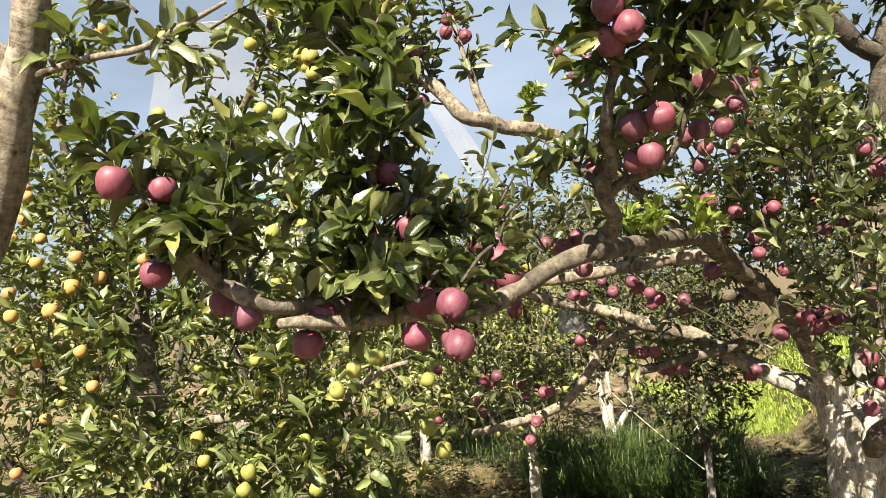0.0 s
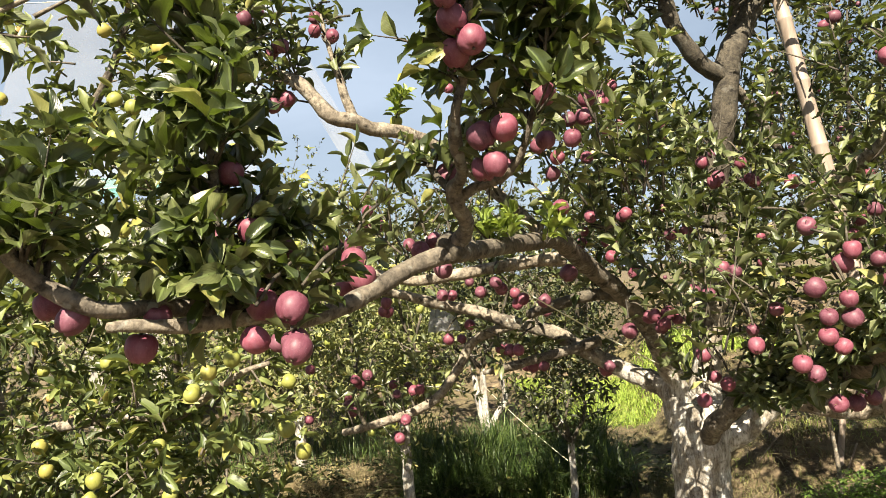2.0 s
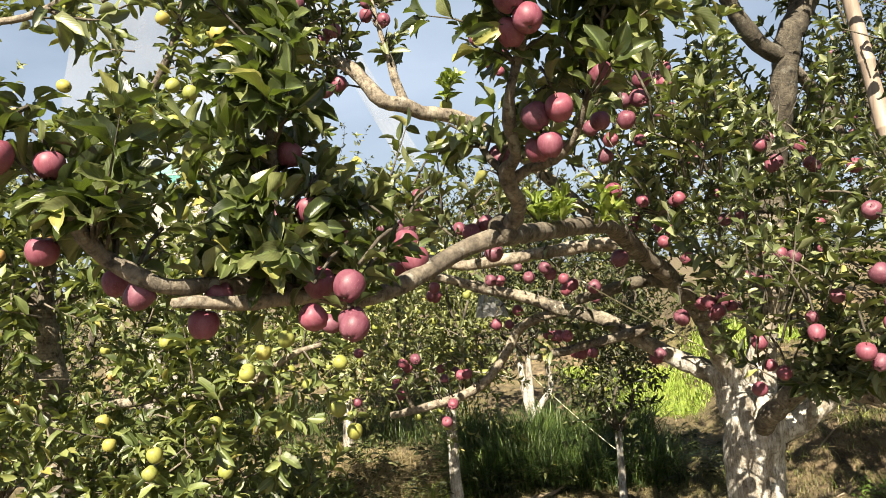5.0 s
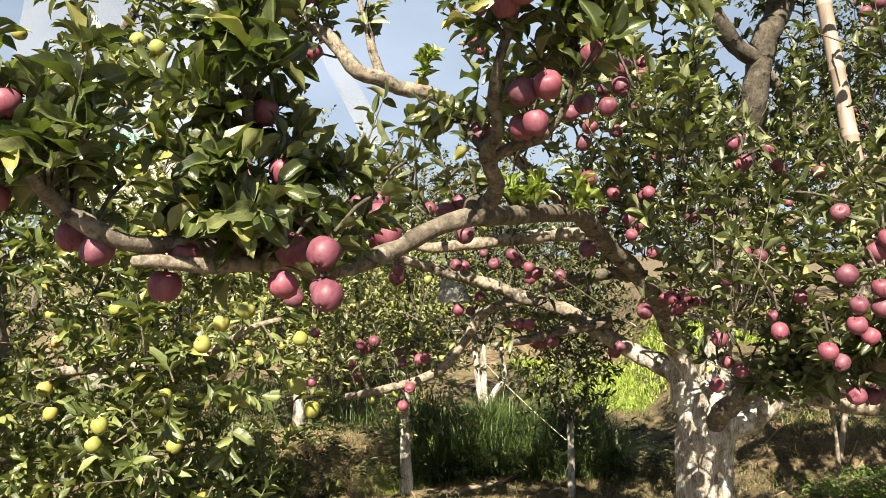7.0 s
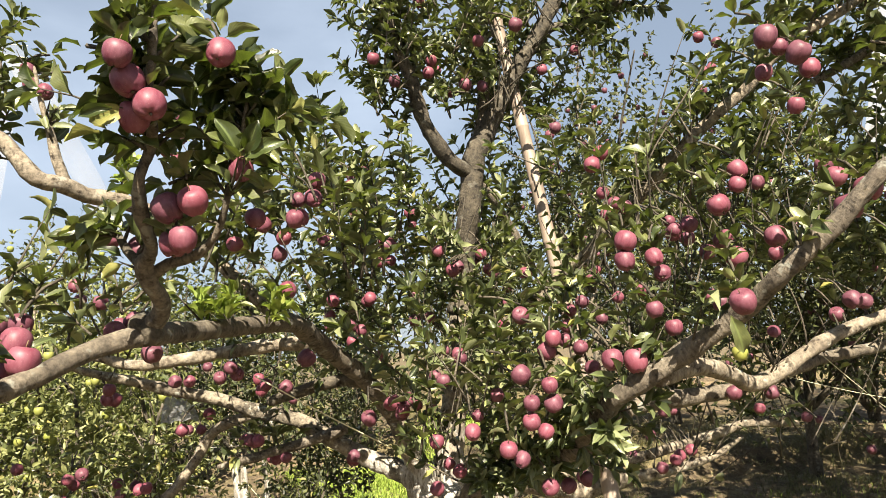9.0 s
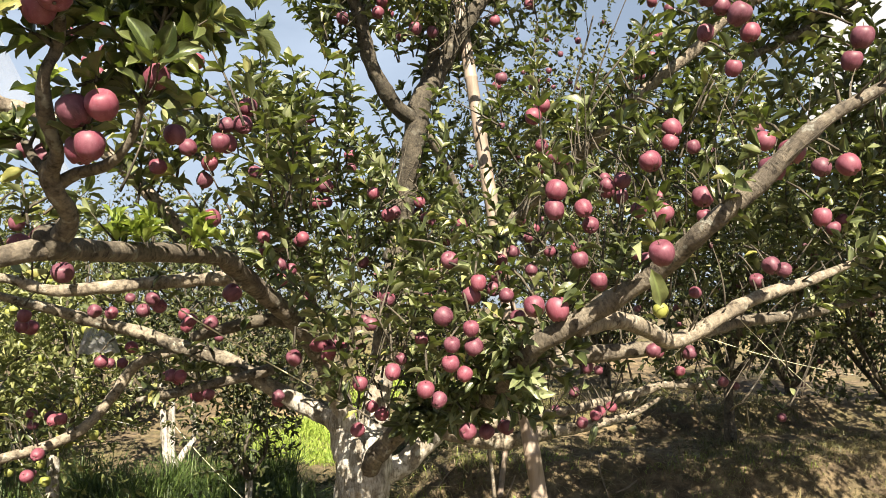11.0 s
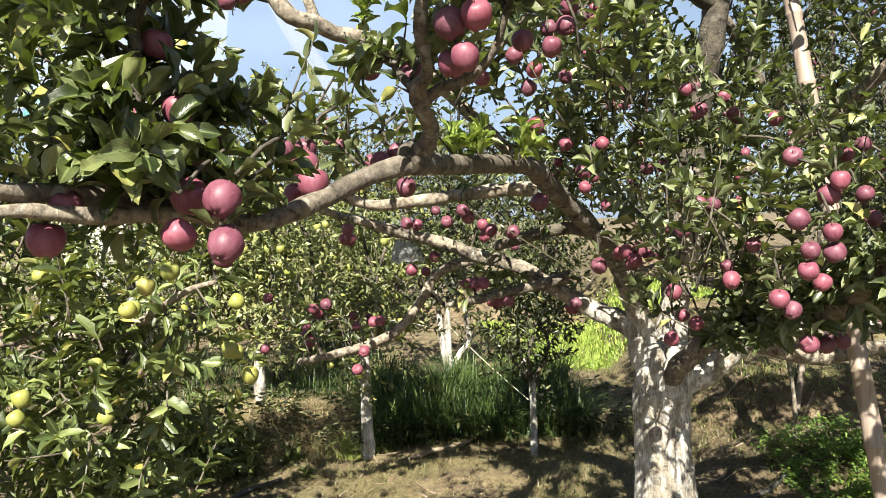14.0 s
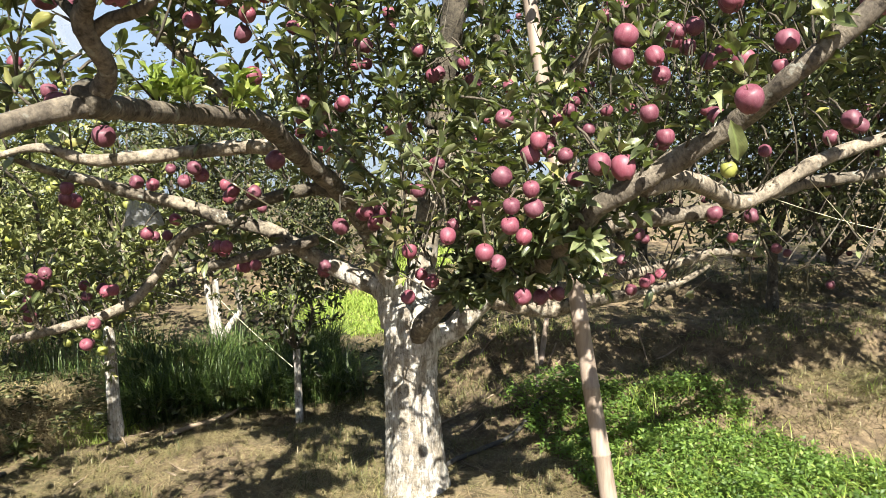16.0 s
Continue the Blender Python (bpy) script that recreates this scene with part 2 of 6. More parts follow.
# background leaves with sunlight put into a brighter colour
LEAF_FAR = leaf_material("sun-toned far leaf", (0.035, 0.048, 0.016), (0.125, 0.145, 0.052), (0.28, 0.295, 0.13), (0.36, 0.32, 0.10), (0.33, 0.38, 0.09), 0.20, 0.5)
# same kind of leaf, with deep crown shade put into a darker colour
LEAF_DARK = leaf_material("shade-toned orchard leaf", (0.006, 0.010, 0.003), (0.024, 0.032, 0.009), (0.095, 0.106, 0.033), (0.20, 0.18, 0.06), (0.14, 0.17, 0.03), 0.12, 0.6)
WEED = leaf_material("weed leaf", (0.028, 0.065, 0.012), (0.085, 0.165, 0.030), (0.18, 0.28, 0.055), (0.28, 0.34, 0.08), (0.32, 0.46, 0.08), 0.32, 0.5)
BARK = bark_material("apple bark", (0.080, 0.066, 0.052), (0.170, 0.146, 0.116), (0.32, 0.33, 0.29), 0.45)
BARK_DARK = bark_material("dark bark", (0.038, 0.032, 0.024), (0.105, 0.090, 0.068), (0.22, 0.22, 0.19), 0.3)
BARK_PALE = bark_material("pale bark", (0.150, 0.125, 0.098), (0.275, 0.238, 0.188), (0.40, 0.40, 0.35), 0.45)
BARK_WHITE = bark_material("limewashed bark", (0.085, 0.072, 0.058), (0.27, 0.235, 0.185), (0.38, 0.40, 0.35), 0.7, 1.42)
APPLE_RED = apple_material("red apple skin", [(0.15, (0.034, 0.006, 0.015)), (0.5, (0.093, 0.013, 0.028)), (0.85, (0.195, 0.034, 0.056))], (0.30, 0.142, 0.185), (0.35, 0.20, 0.23))
APPLE_YELLOW = apple_material("yellow apple skin", [(0.15, (0.13, 0.17, 0.030)), (0.5, (0.23, 0.235, 0.042)), (0.85, (0.34, 0.255, 0.06))], (0.32, 0.31, 0.12), (0.28, 0.24, 0.10))
APPLE_BLUSH = apple_material("blushed apple skin", [(0.15, (0.36, 0.26, 0.06)), (0.5, (0.42, 0.22, 0.07)), (0.85, (0.38, 0.12, 0.07))], (0.42, 0.33, 0.14), (0.30, 0.22, 0.12))
STEM = plain("fruit stem", [(0.3, (0.09, 0.055, 0.03)), (0.7, (0.20, 0.14, 0.07))], 80)
CALYX = plain("dry calyx", [(0.3, (0.05, 0.035, 0.025)), (0.7, (0.13, 0.10, 0.07))], 150)
BAMBOO = plain("weathered bamboo", [(0.3, (0.17, 0.13, 0.10)), (0.5, (0.26, 0.205, 0.165)), (0.75, (0.33, 0.275, 0.235))], 14, 0.55, (3, 3, 0.35), 0.15)
STRING = plain("pale cord", [(0.3, (0.55, 0.52, 0.36)), (0.7, (0.66, 0.64, 0.48))], 60)
HOSE = plain("black irrigation hose", [(0.3, (0.015, 0.015, 0.016)), (0.7, (0.05, 0.047, 0.043))], 30, 0.5)
STICK = plain("dry stick", [(0.3, (0.14, 0.10, 0.07)), (0.7, (0.34, 0.27, 0.20))], 40, 0.85)
# dark colour of this grass holds the shade under the trees
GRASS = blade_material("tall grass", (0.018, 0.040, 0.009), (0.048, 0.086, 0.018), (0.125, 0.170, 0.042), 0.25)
GRASS_DRY = blade_material("thin dry-season grass", (0.05, 0.058, 0.018), (0.115, 0.120, 0.038), (0.20, 0.185, 0.075), 0.2)
# bright copy of the straw, with sunlight put into the colour
STRAW_PALE = blade_material("sun-toned straw", (0.20, 0.155, 0.085), (0.36, 0.285, 0.165), (0.27, 0.245, 0.12), 0.15)
# bright copy of the grass, with sunlight put into the colour
GRASS_LIT = blade_material("sun-toned grass", (0.17, 0.26, 0.04), (0.26, 0.36, 0.06), (0.36, 0.42, 0.10), 0.35)
STRAW = blade_material("dry grass", (0.10, 0.082, 0.042), (0.235, 0.192, 0.10), (0.165, 0.168, 0.065), 0.15)


def ground_material():
    m, n, l, b = material("dry orchard soil")
    tex = n.new("ShaderNodeTexCoord")
    big = noise_tex(n, l, 0.9, 5, tex.outputs["Object"])
    mid = noise_tex(n, l, 6.5, 8, tex.outputs["Object"], None, 0.7)
    fine = noise_tex(n, l, 55, 6, tex.outputs["Object"], None, 0.7)
    soil = ramp(n, [(0.34, (0.045, 0.032, 0.020)), (0.5, (0.12, 0.088, 0.054)), (0.68, (0.28, 0.21, 0.13))])
    l.new(mid.outputs[0], soil.inputs[0])
    grass = ramp(n, [(0.3, (0.07, 0.072, 0.026)), (0.7, (0.17, 0.150, 0.060))])
    l.new(fine.outputs[0], grass.inputs[0])
    gr = ramp(n, [(0.45, (0, 0, 0)), (0.64, (0.7, 0.7, 0.7))])
    l.new(big.outputs[0], gr.inputs[0])
    col = mix_rgb(n, l, gr.outputs[0], soil.outputs[0], grass.outputs[0])
    fr = ramp(n, [(0.3, (0.7, 0.7, 0.7)), (0.7, (1.2, 1.18, 1.12))])
    l.new(fine.outputs[0], fr.inputs[0])
    col = mix_rgb(n, l, 1.0, col, fr.outputs[0], "MULTIPLY")
    l.new(col, b.inputs["Base Color"])
    b.inputs["Roughness"].default_value = 0.95
    bump(n, l, b, mid.outputs[0], 0.8, 0.05)
    return m


SOIL = ground_material()


def net_material(name, thin, thick, shade=0.62):
    """Fine white shade netting: most light goes straight through the mesh."""
    m, n, l, b = material(name)
    tex = n.new("ShaderNodeTexCoord")
    t = noise_tex(n, l, 1.6, 4, tex.outputs["Object"])
    r = ramp(n, [(0.3, (thin, thin, thin)), (0.75, (thick, thick, thick))])
    l.new(t.outputs[0], r.inputs[0])
    b.inputs["Base Color"].default_value = (shade, shade * 1.02, shade * 1.07, 1)
    b.inputs["Roughness"].default_value = 0.8
    tl = n.new("ShaderNodeBsdfTranslucent")
    tl.inputs[0].default_value = (shade, shade * 1.02, shade * 1.07, 1)
    cloth = n.new("ShaderNodeMixShader")
    cloth.inputs[0].default_value = 0.55
    l.new(b.outputs[0], cloth.inputs[1])
    l.new(tl.outputs[0], cloth.inputs[2])
    tp = n.new("ShaderNodeBsdfTransparent")
    mx = n.new("ShaderNodeMixShader")
    l.new(r.outputs[0], mx.inputs[0])
    l.new(tp.outputs[0], mx.inputs[1])
    l.new(cloth.outputs[0], mx.inputs[2])
    l.new(mx.outputs[0], n["Material Output"].inputs[0])
    return m


NET = net_material("white hail net", 0.2, 0.42, 0.55)
NET_THICK = net_material("bunched hail net", 0.45, 0.8, 0.5)
NET_BAG = net_material("grey mesh bag", 0.45, 0.8, 0.36)


# ---- mesh tools ----
def finish(name, me, mat, parent=None, label=""):
    me.materials.append(mat)
    ob = new(name, me)
    if parent is not None:
        ob.parent = parent
    if label:
        ob["label"] = label
    return ob


def part(name, bm, mat, parent=None, label="", smooth=True):
    me = bpy.data.meshes.new(name)
    bm.to_mesh(me)
    bm.free()
    if smooth:
        me.polygons.foreach_set("use_smooth", [True] * len(me.polygons))
    return finish(name, me, mat, parent, label)


def thing(name, at, label, category, group="", kind=""):
    ob = new(name)
    ob.empty_display_size = 0.05
    ob.location = at
    return tagged(ob, label, category, group, kind)


def quads_mesh(name, verts, quads, uv=None, smooth=True):
    me = bpy.data.meshes.new(name)
    nq = len(quads)
    me.vertices.add(len(verts))
    me.vertices.foreach_set("co", np.ascontiguousarray(verts, dtype=np.float32).ravel())
    me.loops.add(nq * 4)
    me.loops.foreach_set("vertex_index", np.ascontiguousarray(quads, dtype=np.int32).ravel())
    me.polygons.add(nq)
    me.polygons.foreach_set("loop_start", np.arange(0, nq * 4, 4, dtype=np.int32))
    me.polygons.foreach_set("loop_total", np.full(nq, 4, dtype=np.int32))
    me.polygons.foreach_set("use_smooth", np.full(nq, smooth, dtype=bool))
    if uv is not None:
        layer = me.uv_layers.new(name="uv")
        layer.data.foreach_set("uv", np.ascontiguousarray(uv[np.asarray(quads).ravel()], dtype=np.float32).ravel())
    me.update()
    return me


def curve_points(pts, step=0.03):
    """A smooth line with radius through rows of x, y, z, r."""
    p = np.array(pts, dtype=float)
    p = np.vstack([2 * p[0] - p[1], p, 2 * p[-1] - p[-2]])
    out = []
    for i in range(1, len(p) - 2):
        k = max(2, int(np.linalg.norm(p[i + 1, :3] - p[i, :3]) / step))
        for u in np.arange(k) / k:
            a, b, c, d = p[i - 1], p[i], p[i + 1], p[i + 2]
            out.append(0.5 * (2 * b + (c - a) * u + (2 * a - 5 * b + 4 * c - d) * u * u + (3 * b - a - 3 * c + d) * u ** 3))
    out.append(p[-2])
    out = np.array(out)
    out[:, 3] = np.maximum(out[:, 3], 0.002)
    return out


def tube_arrays(line, sides=10, rough=0.12, seed=0):
    """Rings round a line, lumpy like bark, closed at both ends."""
    pts, rad = line[:, :3], line[:, 3]
    tang = np.gradient(pts, axis=0)
    tang /= np.linalg.norm(tang, axis=1)[:, None] + 1e-9
    side = np.cross(tang[0], (0.31, 0.83, 0.45))
    side /= np.linalg.norm(side)
    rings = []
    ang = np.arange(sides) * 2 * np.pi / sides
    for i in range(len(pts)):
        side = side - tang[i] * side.dot(tang[i])
        side /= np.linalg.norm(side)
        up = np.cross(tang[i], side)
        r = np.empty(sides)
        for j in range(sides):
            q = pts[i] + (np.cos(ang[j]) * side + np.sin(ang[j]) * up) * rad[i]
            r[j] = rad[i] * (1 + rough * (noise.noise(Vector(q * 14) + Vector((seed, 0, 0))) + 0.6 * noise.noise(Vector(q * 45))))
        rings.append(pts[i] + (np.cos(ang)[:, None] * side + np.sin(ang)[:, None] * up) * r[:, None])
    rings = [np.repeat(pts[:1], sides, 0)] + rings + [np.repeat(pts[-1:] + tang[-1] * rad[-1] * 0.4, sides, 0)]
    v = np.vstack(rings)
    q = []
    for i in range(len(rings) - 1):
        for j in range(sides):
            k = (j + 1) % sides
            q.append((i * sides + j, i * sides + k, (i + 1) * sides + k, (i + 1) * sides + j))
    return v, np.array(q)


def tube(name, pts, mat, parent=None, label="", sides=10, rough=0.12, step=0.03):
    line = curve_points(pts, step)
    if rough > 0.1:
        # old spur scars and swellings
        for _ in range(int(len(line) * step * 6)):
            k = int(RNG.integers(len(line)))
            line[:, 3] *= 1 + RNG.uniform(0.03, 0.14) * np.exp(-((np.arange(len(line)) - k) * step / 0.022) ** 2)
    v, q = tube_arrays(line, sides, rough, len(pts))
    run = np.concatenate([[0.0], np.cumsum(np.linalg.norm(np.diff(line[:, :3], axis=0), axis=1))])
    run = np.repeat(np.concatenate([run[:1], run, run[-1:]]), sides)
    return finish(name, quads_mesh(name, v, q, np.stack([run, np.zeros(len(run))], 1)), mat, parent, label)


# ---- leaves ----
RNG = np.random.default_rng(7)


def unit(a):
    return a / (np.linalg.norm(a, axis=-1, keepdims=True) + 1e-9)


class Leaves:
    """Gathers leaves (place, direction, face, length) and turns them into one mesh or single ones."""

    def __init__(self):
        self.rows = []

    def add(self, at, way, face, size):
        self.rows.append((*at, *way, *face, size))

    def rosette(self, at, axis, count, size, open_=(0.7, 1.5)):
        axis = unit(np.asarray(axis, float))
        a = unit(np.cross(axis, (0.3, 0.5, 0.81) if abs(axis[2]) < 0.9 else (1.0, 0.1, 0.0)))
        b = np.cross(axis, a)
        turn = RNG.uniform(0, 6.28)
        for i in range(count):
            f = turn + i * 2.4 + RNG.normal(0, 0.25)
            e = RNG.uniform(*open_)
            out = np.cos(f) * a + np.sin(f) * b
            way = np.sin(e) * out + np.cos(e) * axis + np.array((0, 0, -0.12))
            face = unit(axis * 1.0 + np.array((0, 0, 0.5)) - 0.3 * out + RNG.normal(0, 0.5, 3))
            self.add(np.asarray(at) + out * 0.012 + axis * RNG.uniform(-0.012, 0.012), unit(way), face, size * RNG.uniform(0.65, 1.15))

    def along(self, line, spacing, size, start=0.15):
        """Leaves that stand off a twig in turn, and a tuft at its tip."""
        pts = line[:, :3]
        seg = np.linalg.norm(np.diff(pts, axis=0), axis=1)
        dist = np.concatenate([[0], np.cumsum(seg)])
        total = dist[-1]
        s, i = total * start, RNG.uniform(0, 6.28)
        while s < total:
            k = min(np.searchsorted(dist, s), len(pts) - 1)
            ax = unit(pts[k] - pts[max(k - 1, 0)])
            a = unit(np.cross(ax, (0.2, 0.9, 0.3)))
            b = np.cross(ax, a)
            out = np.cos(i) * a + np.sin(i) * b
            way = unit(0.9 * ax + out + np.array((0, 0, RNG.uniform(-0.35, 0.1))))
            self.add(pts[k], way, unit(ax + np.array((0, 0, 0.5)) - 0.2 * out + RNG.normal(0, 0.55, 3)), size * RNG.uniform(0.65, 1.1))
            s += spacing * RNG.uniform(0.6, 1.4)
            i += 2.4 + RNG.normal(0, 0.3)
        self.rosette(pts[-1], pts[-1] - pts[-2], 4, size * 0.8, (0.25, 0.9))

    def blades(self, rows, detail):
        r = np.array(rows)
        at, way, face, size = r[:, 0:3], r[:, 3:6], r[:, 6:9], r[:, 9]
        n = len(r)
        side = unit(np.cross(way, face))
        nrm = np.cross(side, way)
        v = {4: np.array([0.0, 0.1, 0.22, 0.38, 0.54, 0.70, 0.84, 0.94, 1.0]), 3: np.array([0.0, 0.2, 0.52, 0.82, 1.0]), 2: np.array([0.0, 0.2, 0.6, 1.0]), 1: np.array([0.0, 0.45, 1.0])}[detail]
        w = {4: np.array([0.018, 0.045, 0.15, 0.21, 0.228, 0.205, 0.14, 0.068, 0.006]), 3: np.array([0.025, 0.145, 0.185, 0.115, 0.01]), 2: np.array([0.03, 0.16, 0.185, 0.015]), 1: np.array([0.05, 0.25, 0.02])}[detail]
        u = {4: np.array([-1.0, -0.5, 0.0, 0.5, 1.0]), 3: np.array([-1.0, 0.0, 1.0]), 2: np.array([-1.0, 0.0, 1.0]), 1: np.array([-1.0, 1.0])}[detail]
        fold, curl, wave = RNG.uniform(0.4, 1.35, n), RNG.uniform(-0.05, 0.62, n), RNG.uniform(0, 6.28, n)
        wide = RNG.uniform(0.85, 1.15, n)
        m, k = len(v), len(u)
        V, U = np.repeat(v, k), np.tile(u, m)
        Wd = np.repeat(w, k) * U
        lift = fold[:, None] * np.abs(Wd)[None] - curl[:, None] * (V ** 2)[None] * 0.8
        lift = lift + 0.06 * np.sin(wave[:, None] + 11 * V[None] + 1.5 * U[None]) * np.abs(U)[None] ** 1.5
        pos = at[:, None] + size[:, None, None] * (way[:, None] * (V[None, :, None] - 0.5 * np.abs(curl)[:, None, None] * (V ** 3)[None, :, None] * 0.3) + side[:, None] * (Wd[None] * wide[:, None])[..., None] + nrm[:, None] * lift[..., None])
        base = []
        for i in range(m - 1):
            for j in range(k - 1):
                base.append((i * k + j, i * k + j + 1, (i + 1) * k + j + 1, (i + 1) * k + j))
        q = (np.array(base)[None] + (np.arange(n) * m * k)[:, None, None]).reshape(-1, 4)
        uv = np.tile(np.stack([U * 0.5 + 0.5, V], 1), (n, 1))
        return pos.reshape(-1, 3), q, uv

    def stuff(self, name, mat, parent, detail=3, label="", rows=None):
        rows = self.rows if rows is None else rows
        v, q, uv = self.blades(rows, detail)
        ob = finish(name, quads_mesh(name, v, q, uv), mat, parent, label)
        ob["kind"] = "stuff"
        return ob


class Twigs:
    """Thin shoots, gathered as one mesh."""

    def __init__(self):
        self.v, self.q, self.n = [], [], 0

    def add(self, line, sides=5):
        v, q = tube_arrays(line, sides, 0.05)
        self.v.append(v)
        self.q.append(q + self.n)
        self.n += len(v)

    def stuff(self, parent, mat):
        ob = finish("twig_growth", quads_mesh("twig_growth", np.vstack(self.v), np.vstack(self.q)), mat, parent)
        ob["kind"] = "stuff"
        return ob


def shoot_line(at, way, length, r0=0.005, bend=0.25):
    way = unit(np.asarray(way, float))
    drift = RNG.normal(0, bend, 3)
    pts = []
    k = max(4, int(length / 0.05))
    for i in range(k + 1):
        s = i / k
        pts.append((*(np.asarray(at) + way * length * s + drift * length * s * s * 0.5), r0 * (1 - 0.75 * s)))
    return np.array(pts)


def clothe(limb, leaves, twigs, per_metre, length, size, up=0.6, t0=0.0, t1=1.0, spacing=0.028, spurs=0.5):
    """Short spurs and leafy shoots along a limb."""
    line = curve_points(limb)
    pts = line[:, :3]
    total = np.linalg.norm(np.diff(pts, axis=0), axis=1).sum()
    for _ in range(int(per_metre * total * (t1 - t0))):
        k = int(RNG.uniform(t0, t1) * (len(pts) - 2))
        ax = unit(pts[k + 1] - pts[k])
        d = RNG.normal(0, 1, 3)
        d = unit(d - ax * d.dot(ax)) + np.array((0, 0, up)) + ax * 0.3
        d = unit(d)
        at = pts[k] + d * line[k, 3] * 0.7
        if RNG.uniform() < spurs:
            tip = at + d * RNG.uniform(0.02, 0.06)
            twigs.add(np.array([(*at, 0.005), (*(0.5 * (at + tip)), 0.0045), (*tip, 0.004)]), 4)
            leaves.rosette(tip, d + np.array((0, 0, 0.4)), RNG.integers(5, 9), size)
        else:
            ln = shoot_line(at, d, RNG.uniform(*length))
            twigs.add(ln, 4)
            leaves.along(ln, spacing, size)


def fill(box, count, leaves, twigs, length, size, up=0.8, spacing=0.028):
    """Leafy shoots that fill a part of the crown."""
    lo, hi = np.array(box[0]), np.array(box[1])
    for _ in range(count):
        at = RNG.uniform(lo, hi)
        d = unit(RNG.normal(0, 0.7, 3) + np.array((0, 0, up)))
        ln = shoot_line(at, d, RNG.uniform(*length))
        twigs.add(ln, 4)
        leaves.along(ln, spacing, size, 0.05)


# ---- ground ----
def bank_edge(x):
    """Where the nearest terrace bank runs, right of the old trunk."""
    return 3.85 - 0.42 * (x - 2.9) + 0.10 * math.sin(x * 2.3)


def ramp01(a, lo, hi):
    k = max(0.0, min(1.0, (a - lo) / (hi - lo)))
    return k * k * (3 - 2 * k)


def ground_z(x, y):
    z = -0.02 - 0.03 * max(0.0, min(x, 9) - 2.2) - 0.03 * max(0.0, min(y, 6) - 3.4)
    z += 0.09 * 0.5 * (1 + math.tanh((y - 5.6 - 0.15 * math.sin(x * 1.9)) * 7)) * (1 - ramp01(x, 2.2, 3.0))
    side = ramp01(x - 0.24 * max(0.0, y - 3.6), 2.1, 3.0)
    e = bank_edge(min(x, 6.0))
    z += side * (0.30 * 0.5 * (1 + math.tanh((y - e + 0.28) * 3.4)) + 0.28 * 0.5 * (1 + math.tanh((y - e - 0.62 - 0.08 * math.sin(x * 3.1)) * 8)))
    z += side * 0.24 * 0.5 * (1 + math.tanh((y - e - 2.3) * 6))
    z += 0.15 * math.exp(-((x + 0.4) / 0.5) ** 2 - ((y - 5.6) / 0.4) ** 2)
    z += 0.4 * 0.5 * (1 + math.tanh((y - 11.5 - 0.5 * math.sin(x * 0.5)) * 3.0))
    z += 0.045 * noise.noise(Vector((x * 0.8, y * 0.8, 0))) + 0.04 * noise.noise(Vector((x * 2.7, y * 2.7, 3))) + 0.034 * noise.noise(Vector((x * 7, y * 7, 5)))
    return z


def graded(lo, hi, step, far):
    mid = list(np.arange(lo, hi, step))
    a, b, s = lo, hi, step
    left, right = [], []
    while b < far:
        s *= 1.35
        a -= s
        b += s
        left.append(a)
        right.append(b)
    return np.array(left[::-1] + mid + right)


gx, gy = graded(-4, 9, 0.075, 900), graded(0.5, 12.5, 0.075, 900)
gv = np.array([(x, y, ground_z(x, y)) for y in gy for x in gx])
gi = np.arange(len(gx) * len(gy)).reshape(len(gy), len(gx))
gq = np.stack([gi[:-1, :-1], gi[:-1, 1:], gi[1:, 1:], gi[1:, :-1]], -1).reshape(-1, 4)
ground = finish("ground", quads_mesh("ground", gv, gq), SOIL)
tagged(ground, "dry tan soil with short patchy grass between the trees", "ground", kind="structure")


# ---- the big red apple tree ----
tree = thing("apple_tree", (0, 0, 0), "old apple tree with a limewashed trunk and low spreading limbs", "apple tree")
TRUNK = [(1.852, 3.2, -0.15, 0.221), (1.852, 3.2, 0.05, 0.173), (1.842, 3.2, 0.35, 0.149), (1.832, 3.2, 0.65, 0.144), (1.842, 3.18, 0.88, 0.149), (1.832, 3.17, 1.02, 0.121)]
LIMB_A = [(1.78, 3.2, 0.95, 0.063), (1.72, 3.18, 1.15, 0.0588), (1.6, 3.1, 1.42, 0.0504), (1.4, 2.98, 1.64, 0.0454), (1.18, 2.77, 1.79, 0.042), (1.02, 2.55, 1.89, 0.0395), (0.88, 2.35, 1.89, 0.0361), (0.63, 1.94, 1.86, 0.0302), (0.47, 1.66, 1.84, 0.0302), (0.35, 1.6, 1.81, 0.026), (0.23, 1.5, 1.75, 0.0252), (0.11, 1.42, 1.7, 0.0235), (0.02, 1.33, 1.69, 0.0227), (-0.01, 1.25, 1.71, 0.0202), (-0.19, 1.06, 1.75, 0.0168), (-0.25, 0.99, 1.75, 0.0164), (-0.29, 0.94, 1.76, 0.0164), (-0.34, 0.93, 1.79, 0.0164), (-0.38, 0.92, 1.82, 0.0168), (-0.4, 0.88, 1.86, 0.016), (-0.41, 0.87, 1.9, 0.0134), (-0.42, 0.86, 1.93, 0.0101)]
LIMB_B = [(1.74, 3.2, 0.9, 0.063), (1.69, 3.2, 1.09, 0.0558), (1.5, 3.3, 1.2, 0.0468), (1.31, 3.38, 1.32, 0.0432), (1.14, 3.44, 1.43, 0.0405), (0.94, 3.5, 1.49, 0.0378), (0.74, 3.52, 1.57, 0.0333), (0.56, 3.55, 1.62, 0.0315), (0.35, 3.5, 1.69, 0.027), (0.15, 3.45, 1.75, 0.0198), (-0.01, 3.4, 1.82, 0.0108)]
